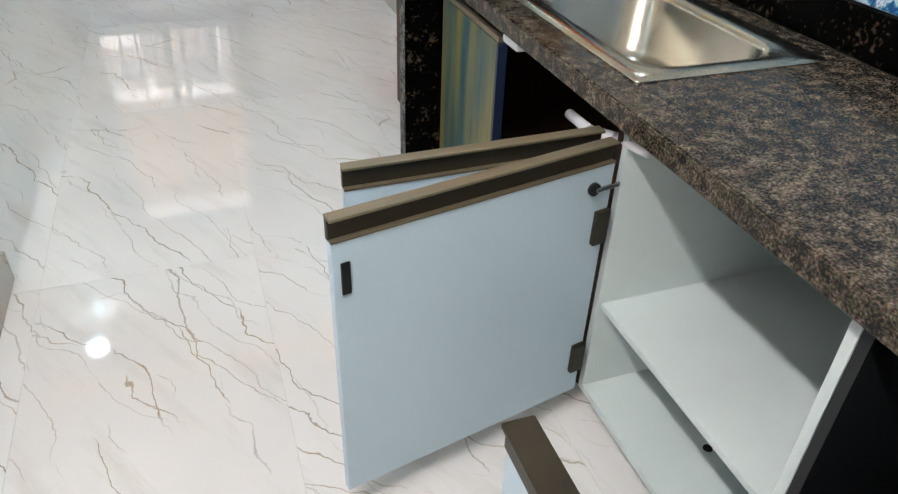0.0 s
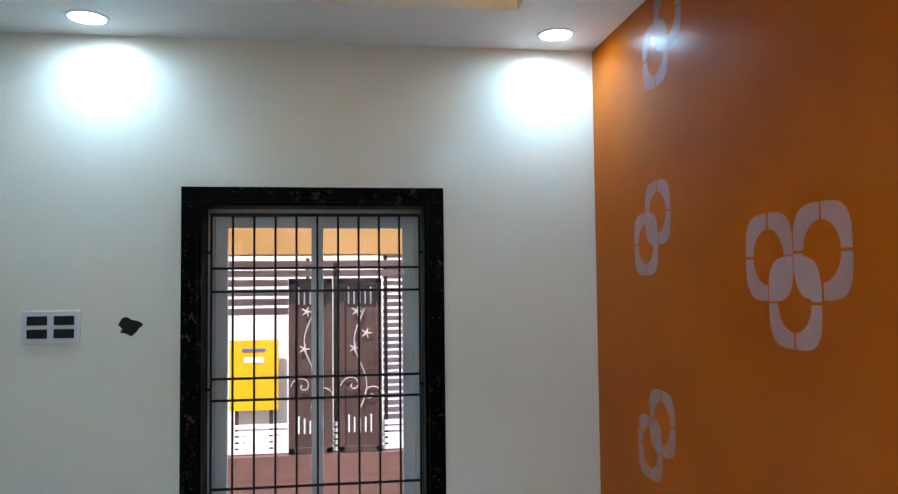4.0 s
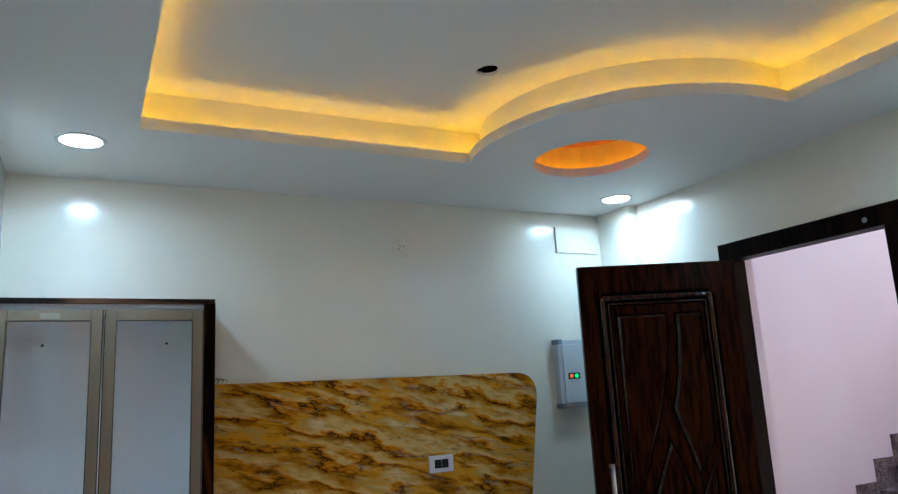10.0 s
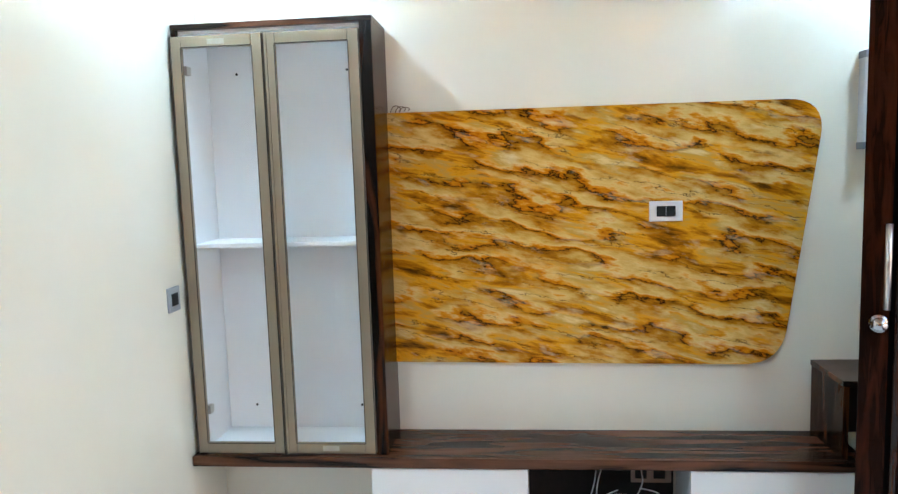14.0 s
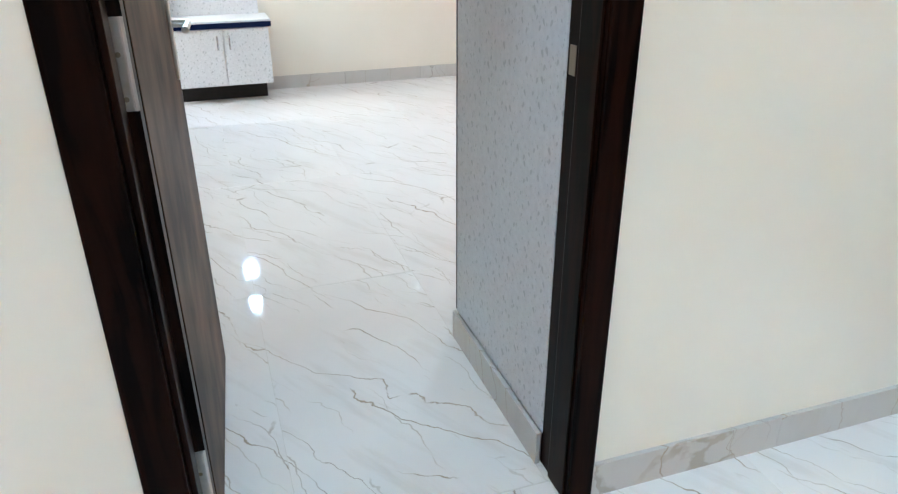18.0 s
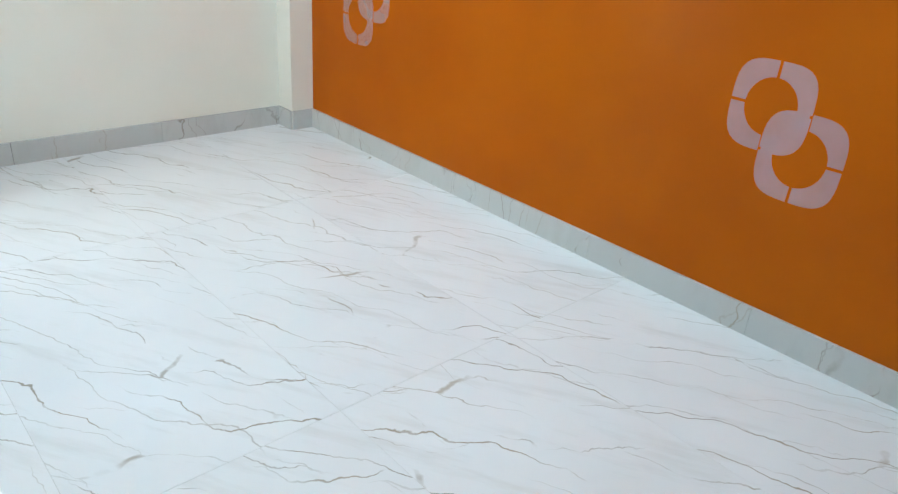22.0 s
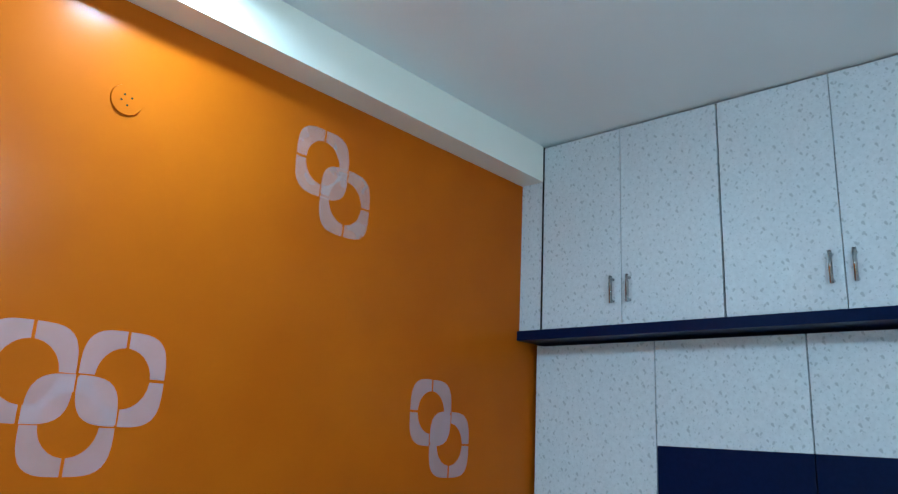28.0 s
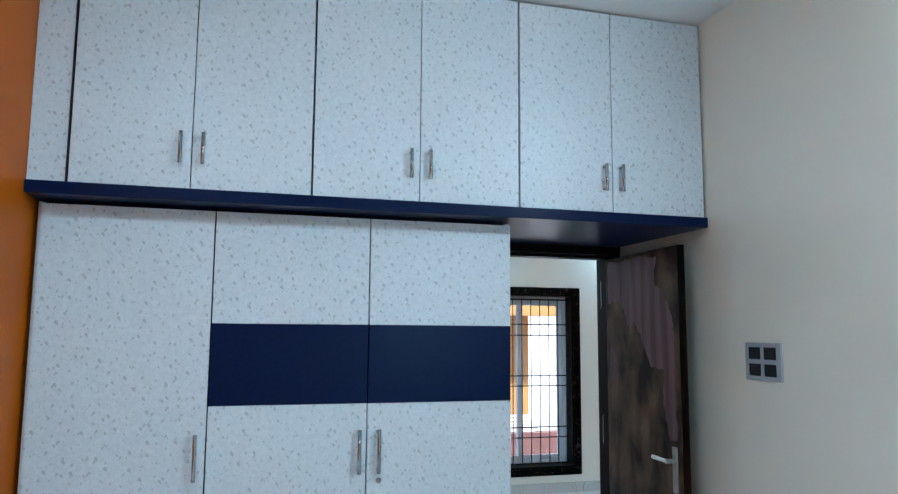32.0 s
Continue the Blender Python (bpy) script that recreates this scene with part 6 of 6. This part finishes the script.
round_cover("junction_cover", "round orange-painted junction box cover", BW, -6.195, 2.574, 0.048, ORANGE)
dk = thing("dressing_cabinet", "speckled white dressing cabinet with dark trim", "cabinet")
part("body", B(1.99, 2.66, -8.06, -7.72, 0.13, 0.545), SPECK, dk)
# near-black block in place of the shade below the cabinet
part("base_recess", B(2.03, 2.66, -8.06, -7.86, 0.0, 0.13), VOID, dk, "recessed base block painted near-black as the shade under the cabinet")
for a, b_ in ((1.992, 2.318), (2.322, 2.658)):
    d = part("door", B(a, b_, -7.738, -7.72, 0.134, 0.541, bevel=0.002), SPECK, dk)
    hx = b_ - 0.04 if a < 2.1 else a + 0.04
    bar_handle(d, (hx, -7.72, 0.40), (hx, -7.72, 0.50), (0, 0.026, 0), 0.006)
for o in list(dk.children):
    if o.name.startswith("door"):
        o.location.y += 0.02
part("worktop", B(1.97, 2.67, -8.06, -7.695, 0.545, 0.60, bevel=0.003), WHITEB, dk)
part("worktop_edge", B(1.968, 2.67, -7.695, -7.688, 0.547, 0.585), NAVY, dk, "navy edge")
part("back_panel", B(2.02, 2.66, -8.075, -8.055, 0.60, 0.86), SPECK, dk)
w2 = tagged(new("window_2"), "narrow barred window above the dressing cabinet", "window", kind="structure")
for a in ((2.24, 2.255, 1.44, 2.16), (2.405, 2.42, 1.44, 2.16), (2.255, 2.405, 1.44, 1.46), (2.255, 2.405, 2.135, 2.16), (2.255, 2.405, 1.547, 1.563), (2.255, 2.405, 1.655, 1.90), (2.255, 2.405, 2.0, 2.04)):
    part("window_frame", B(a[0], a[1], -8.105, -8.085, a[2], a[3], bevel=0.002), FRAMEW, w2)
g = part("pane", B(2.245, 2.415, -8.150, -8.146, 1.45, 2.15), GLASS, w2, "clear glass pane")
g.visible_shadow = False
bd = tagged(new("door_3"), "dark bathroom door frame in the bedroom wall", "door frame", kind="structure")
for a in ((2.675, 2.91, -8.0, -7.94, 0.0, 2.06), (2.675, 2.91, -7.21, -7.15, 0.0, 2.06), (2.675, 2.91, -7.94, -7.21, 2.0, 2.06)):
    part("frame_member", B(*a, bevel=0.004), FRAMEW, bd)
part("threshold", B(2.68, 2.90, -7.94, -7.21, 0.0, 0.02, bevel=0.003), BLACKGR, bd, "black granite threshold")

cl = thing("blue_cloth", "crumpled blue cloth lying at the bathroom threshold", "cloth")
random.seed(21)
bm = bmesh.new()
bmesh.ops.create_grid(bm, x_segments=26, y_segments=36, size=0.5)
for v in bm.verts:
    x, y = v.co.x, v.co.y
    r = 1 + 0.12 * math.sin(5 * math.atan2(y, x)) + 0.06 * math.sin(11 * math.atan2(y, x))
    v.co = (2.80 + 0.20 * x * r, -7.57 + 0.56 * y * r, 0.024 + 0.014 * (1 + math.sin(31 * x + 9 * math.sin(7 * y))) + 0.010 * (1 + math.sin(23 * y + 12 * x)))
bmesh.ops.solidify(bm, geom=bm.faces[:], thickness=0.003)
part("cloth", bm, mat("blue_cloth", (0.035, 0.075, 0.19), 0.85, second=(0.06, 0.12, 0.28), scale=18, bump=0.4, bump_scale=240), cl, smooth=True)

# ---- outside: landing and stairs ----
tagged(made("ground", B(-90, 90, -90, 90, -0.36, -0.301), mat("outdoor_concrete", (0.34, 0.30, 0.27), 0.8, second=(0.28, 0.25, 0.22), scale=4, bump=0.2, bump_scale=60)), "concrete ground outside the house", "ground", kind="structure")
ST0, TR, RI, SXA, SXB, SZ = 1.398, 0.262, 0.172, -0.28, 0.98, -0.192
tagged(made("landing", B(-0.6, 2.45, 0.2, 1.40, -0.30, SZ), STEPGR), "granite landing outside the main door", "landing", kind="structure")
tagged(made("trim_door_step", B(0.8, 1.95, 0.075, 0.32, SZ, -0.03, bevel=0.006), REDGR), "red-brown granite step at the main door", "step", kind="structure")
sf = thing("staircase", "grey-brown granite staircase rising outside the door", "staircase")
for k in range(15):
    y = ST0 + k * TR
    z = SZ + k * RI
    part("step", B(SXA, SXB, y + 0.02, y + TR + (0.02 if k < 14 else 0.6), z - (0.0 if k == 0 else 0.30), z + RI - 0.022), MAUVE, sf, "pinkish white painted step body")
    part("riser", B(SXA, SXB - 0.004, y, y + 0.02, z, z + RI - 0.022), STEPGR, sf)
    part("tread", B(SXA, SXB + 0.03, y - 0.02, y + TR, z + RI - 0.022, z + RI, bevel=0.004), STEPGR, sf)
    part("wall_skirting", B(SXA, SXA + 0.015, y - 0.02, y + TR - 0.021, z + RI, z + 2 * RI + 0.06), STEPGR, sf)
pdl = thing("stair_pedestal", "granite-clad stub wall at the foot of the stairs", "pedestal")
part("base", B(SXA, SXA + 0.12, 1.10, 1.376, SZ, 0.29, bevel=0.004), STEPGR, pdl)
part("ledge", B(SXA, SXA + 0.13, 1.10, 1.376, 0.29, 0.315, bevel=0.003), MAUVE, pdl, "pale painted ledge")
part("top_block", B(SXA, SXA + 0.115, 1.10, 1.30, 0.315, 0.68, bevel=0.004), STEPGR, pdl)
rl = thing("stair_railing", "stainless steel stair railing with three rails", "railing")
RAILST = mat("rail_steel", (0.62, 0.50, 0.42), 0.22, 1.0, second=(0.56, 0.45, 0.37), scale=12)
rx = SXB - 0.14
for k in (0, 3, 6, 9, 12):
    y, z = ST0 + k * TR + 0.13, SZ + (k + 1) * RI
    post = part("post", rod(bmesh.new(), (rx, y, z), (rx, y, z + 0.80), 0.021, 14), RAILST, rl, smooth=True)
    part("foot", rod(bmesh.new(), (rx, y, z), (rx, y, z + 0.02), 0.045, 16), RAILST, post)
ya_, za_ = ST0 + 0.13, SZ + RI
part("hand_rail", rod(bmesh.new(), (rx, ya_ - 0.02, za_ + 0.80), (rx, ya_ + 12 * TR, za_ + 0.81 + 12 * RI), 0.026, 14), RAILST, rl, smooth=True)
for h in (0.20, 0.38, 0.56):
    part("mid_rail", rod(bmesh.new(), (rx + 0.02, ya_, za_ + h), (rx + 0.02, ya_ + 12 * TR, za_ + h + 12 * RI), 0.011, 10), RAILST, rl, smooth=True)
wall("wall_stairwell_west", "pinkish painted stairwell wall", MAUVE, "y", 0.2, 5.6, SXA - 0.2, SXA, -0.3, 4.2)
wall("wall_stairwell_north", "pinkish painted stairwell end wall", MAUVE, "x", SXA, 2.2, 5.6, 5.8, -0.3, 4.2)

# ---- outside: across the lane, seen through the window ----
GB = mat("gate_brown_enamel", (0.060, 0.030, 0.024), 0.4, second=(0.075, 0.04, 0.032), scale=6)
PSLAT = mat("pinkish_slat_paint", (0.56, 0.45, 0.45), 0.6, second=(0.50, 0.40, 0.40), scale=5)
LIME = mat("limewashed_wall", (0.80, 0.76, 0.72), 0.7, second=(0.74, 0.70, 0.66), scale=2, bump=0.1)
PINKW = mat("pink_plaster", (0.66, 0.44, 0.38), 0.7, second=(0.60, 0.39, 0.33), scale=2, bump=0.1)
OCHRE = mat("ochre_plaster", (0.42, 0.215, 0.06), 0.7, second=(0.38, 0.19, 0.05), scale=2, bump=0.1)
wall("wall_across_lane", "limewashed house wall across the lane", LIME, "x", -3.0, 9.0, 4.6, 4.8, -0.3, 4.5)
tagged(made("pavement", B(2.25, 9.0, 0.2, 2.2, -0.30, -0.13), PINKW), "pinkish plastered ledge below the window", "ledge", kind="structure")
tagged(made("trim_porch_beam", B(2.1, 6.5, 2.2, 2.6, 1.86, 2.9), OCHRE), "ochre painted porch beam", "beam", kind="structure")
gt = thing("compound_gate", "dark brown steel gate with white floral scrolls", "gate")
def gate_leaf(x0, x1):
    lf = tagged(new("gate_leaf"), "dark brown steel gate leaf")
    lf.parent = gt
    part("lower_sheet", B(x0, x1, 2.44, 2.455, 0.28, 1.63, bevel=0.002), GB, lf)
    for a in ((x0, x0 + 0.05, 0.26, 1.66), (x1 - 0.05, x1, 0.26, 1.66)):
        part("gate_stile", B(a[0], a[1], 2.42, 2.47, a[2], a[3], bevel=0.004), GB, lf)
    for z in (0.26, 1.62):
        part("gate_rail", B(x0, x1, 2.42, 2.47, z, z + 0.05, bevel=0.004), GB, lf)
    xm = (x0 + x1) / 2
    bm = bmesh.new()
    line = [(xm + 0.05 * math.sin(i / 24 * 7), 0.62 + i / 24 * 0.80) for i in range(25)]
    for p, q in zip(line, line[1:]):
        rod(bm, (p[0], 2.412, p[1]), (q[0], 2.412, q[1]), 0.0045, 6)
    for c, s in (((xm + 0.08, 0.72), 1), ((xm - 0.06, 0.80), -1)):
        sp = [(c[0] + s * 0.10 * math.exp(-0.28 * a) * math.cos(a), c[1] + 0.10 * math.exp(-0.28 * a) * math.sin(a)) for a in [i * 0.4 for i in range(20)]]
        for p, q in zip(sp, sp[1:]):
            rod(bm, (p[0], 2.412, p[1]), (q[0], 2.412, q[1]), 0.0045, 6)
    for cx, cz in ((xm - 0.03, 1.40), (xm + 0.05, 1.22), (xm - 0.05, 1.10)):
        for a in range(5):
            w = a * 2 * math.pi / 5
            rod(bm, (cx, 2.412, cz), (cx + 0.045 * math.cos(w), 2.412, cz + 0.045 * math.sin(w)), 0.008, 6, 0.003)
    part("floral_scroll", bm, PSLAT, lf, "pale floral scroll")
    for i in range(5):
        for z in (0.42, 1.46):
            part("white_tick", B(xm - 0.10 + i * 0.045, xm - 0.088 + i * 0.045, 2.425, 2.432, z, z + 0.10 + 0.02 * abs(i - 2)), LIME, lf)
gate_leaf(3.14, 3.49)
gate_leaf(3.54, 3.89)
gp = thing("gate_post", "dark brown steel gate post", "gate post")
part("post", B(3.495, 3.535, 2.50, 2.56, -0.2, 1.80, bevel=0.004), GB, gp)
rg = thing("lane_railing", "white slatted railing panel beside the gate", "railing")
for i in range(26):
    z = 0.30 + i * 0.062
    part("slat", B(3.92, 4.30, 2.9, 2.92, z, z + 0.042), PSLAT, rg)
for x in (3.93, 4.27):
    part("post", B(x, x + 0.03, 2.88, 2.90, -0.3, 1.95), GB, rg)
rg2 = thing("lane_railing", "white slatted railing panel behind the yellow board", "railing")
for i in range(6):
    z = 1.36 + i * 0.082
    part("slat", B(2.4, 4.28 if i > 3 else 3.1, 2.86, 2.88, z, z + 0.058), PSLAT, rg2)
for i in range(5):
    z = 0.265 + i * 0.05
    part("slat", B(2.4, 4.6, 2.47, 2.49, z, z + 0.032), LIME, rg2)
for x in (2.41, 3.25):
    part("post", B(x, x + 0.03, 2.88, 2.90, -0.3, 1.85), GB, rg2)
ys = thing("yellow_sign", "yellow notice board with small blue and white lines", "sign board")
part("board", B(2.345, 2.86, 4.45, 4.48, 0.27, 1.02, bevel=0.002), mat("yellow_enamel", (0.72, 0.42, 0.0), 0.4, second=(0.67, 0.38, 0.0), scale=4), ys)
part("text_bar", B(2.48, 2.72, 4.443, 4.45, 0.90, 0.93), mat("blue_print", (0.10, 0.12, 0.45), 0.5, second=(0.09, 0.11, 0.4), scale=9), ys, "blue print bar")
part("text_bar", B(2.50, 2.71, 4.443, 4.45, 0.78, 0.84), LIME, ys, "white print bar")
part("leg", B(2.40, 2.44, 4.48, 4.50, -0.3, 0.52), GB, ys)
part("leg", B(2.76, 2.80, 4.48, 4.50, -0.3, 0.52), GB, ys)
pl_ = thing("porch_pillar", "ochre painted porch pillar beside the slatted railing", "pillar")
part("shaft", B(4.34, 4.62, 2.74, 3.02, -0.3, 2.9, bevel=0.01), OCHRE, pl_)
part("base_block", B(4.31, 4.65, 2.71, 3.05, -0.3, 0.30, bevel=0.01), PINKW, pl_, "pink plastered base")
pw_ = thing("lane_plinth", "low red-brown plinth wall below the gate", "plinth wall")
part("ledge_nosing", B(2.1, 6.5, 2.201, 2.30, -0.16, -0.10, bevel=0.004), LIME, pw_, "white ledge nosing")
part("body", B(2.1, 6.5, 2.40, 2.60, -0.3, 0.255), mat("red_brown_plaster", (0.16, 0.07, 0.055), 0.7, second=(0.13, 0.06, 0.045), scale=4, bump=0.1), pw_)
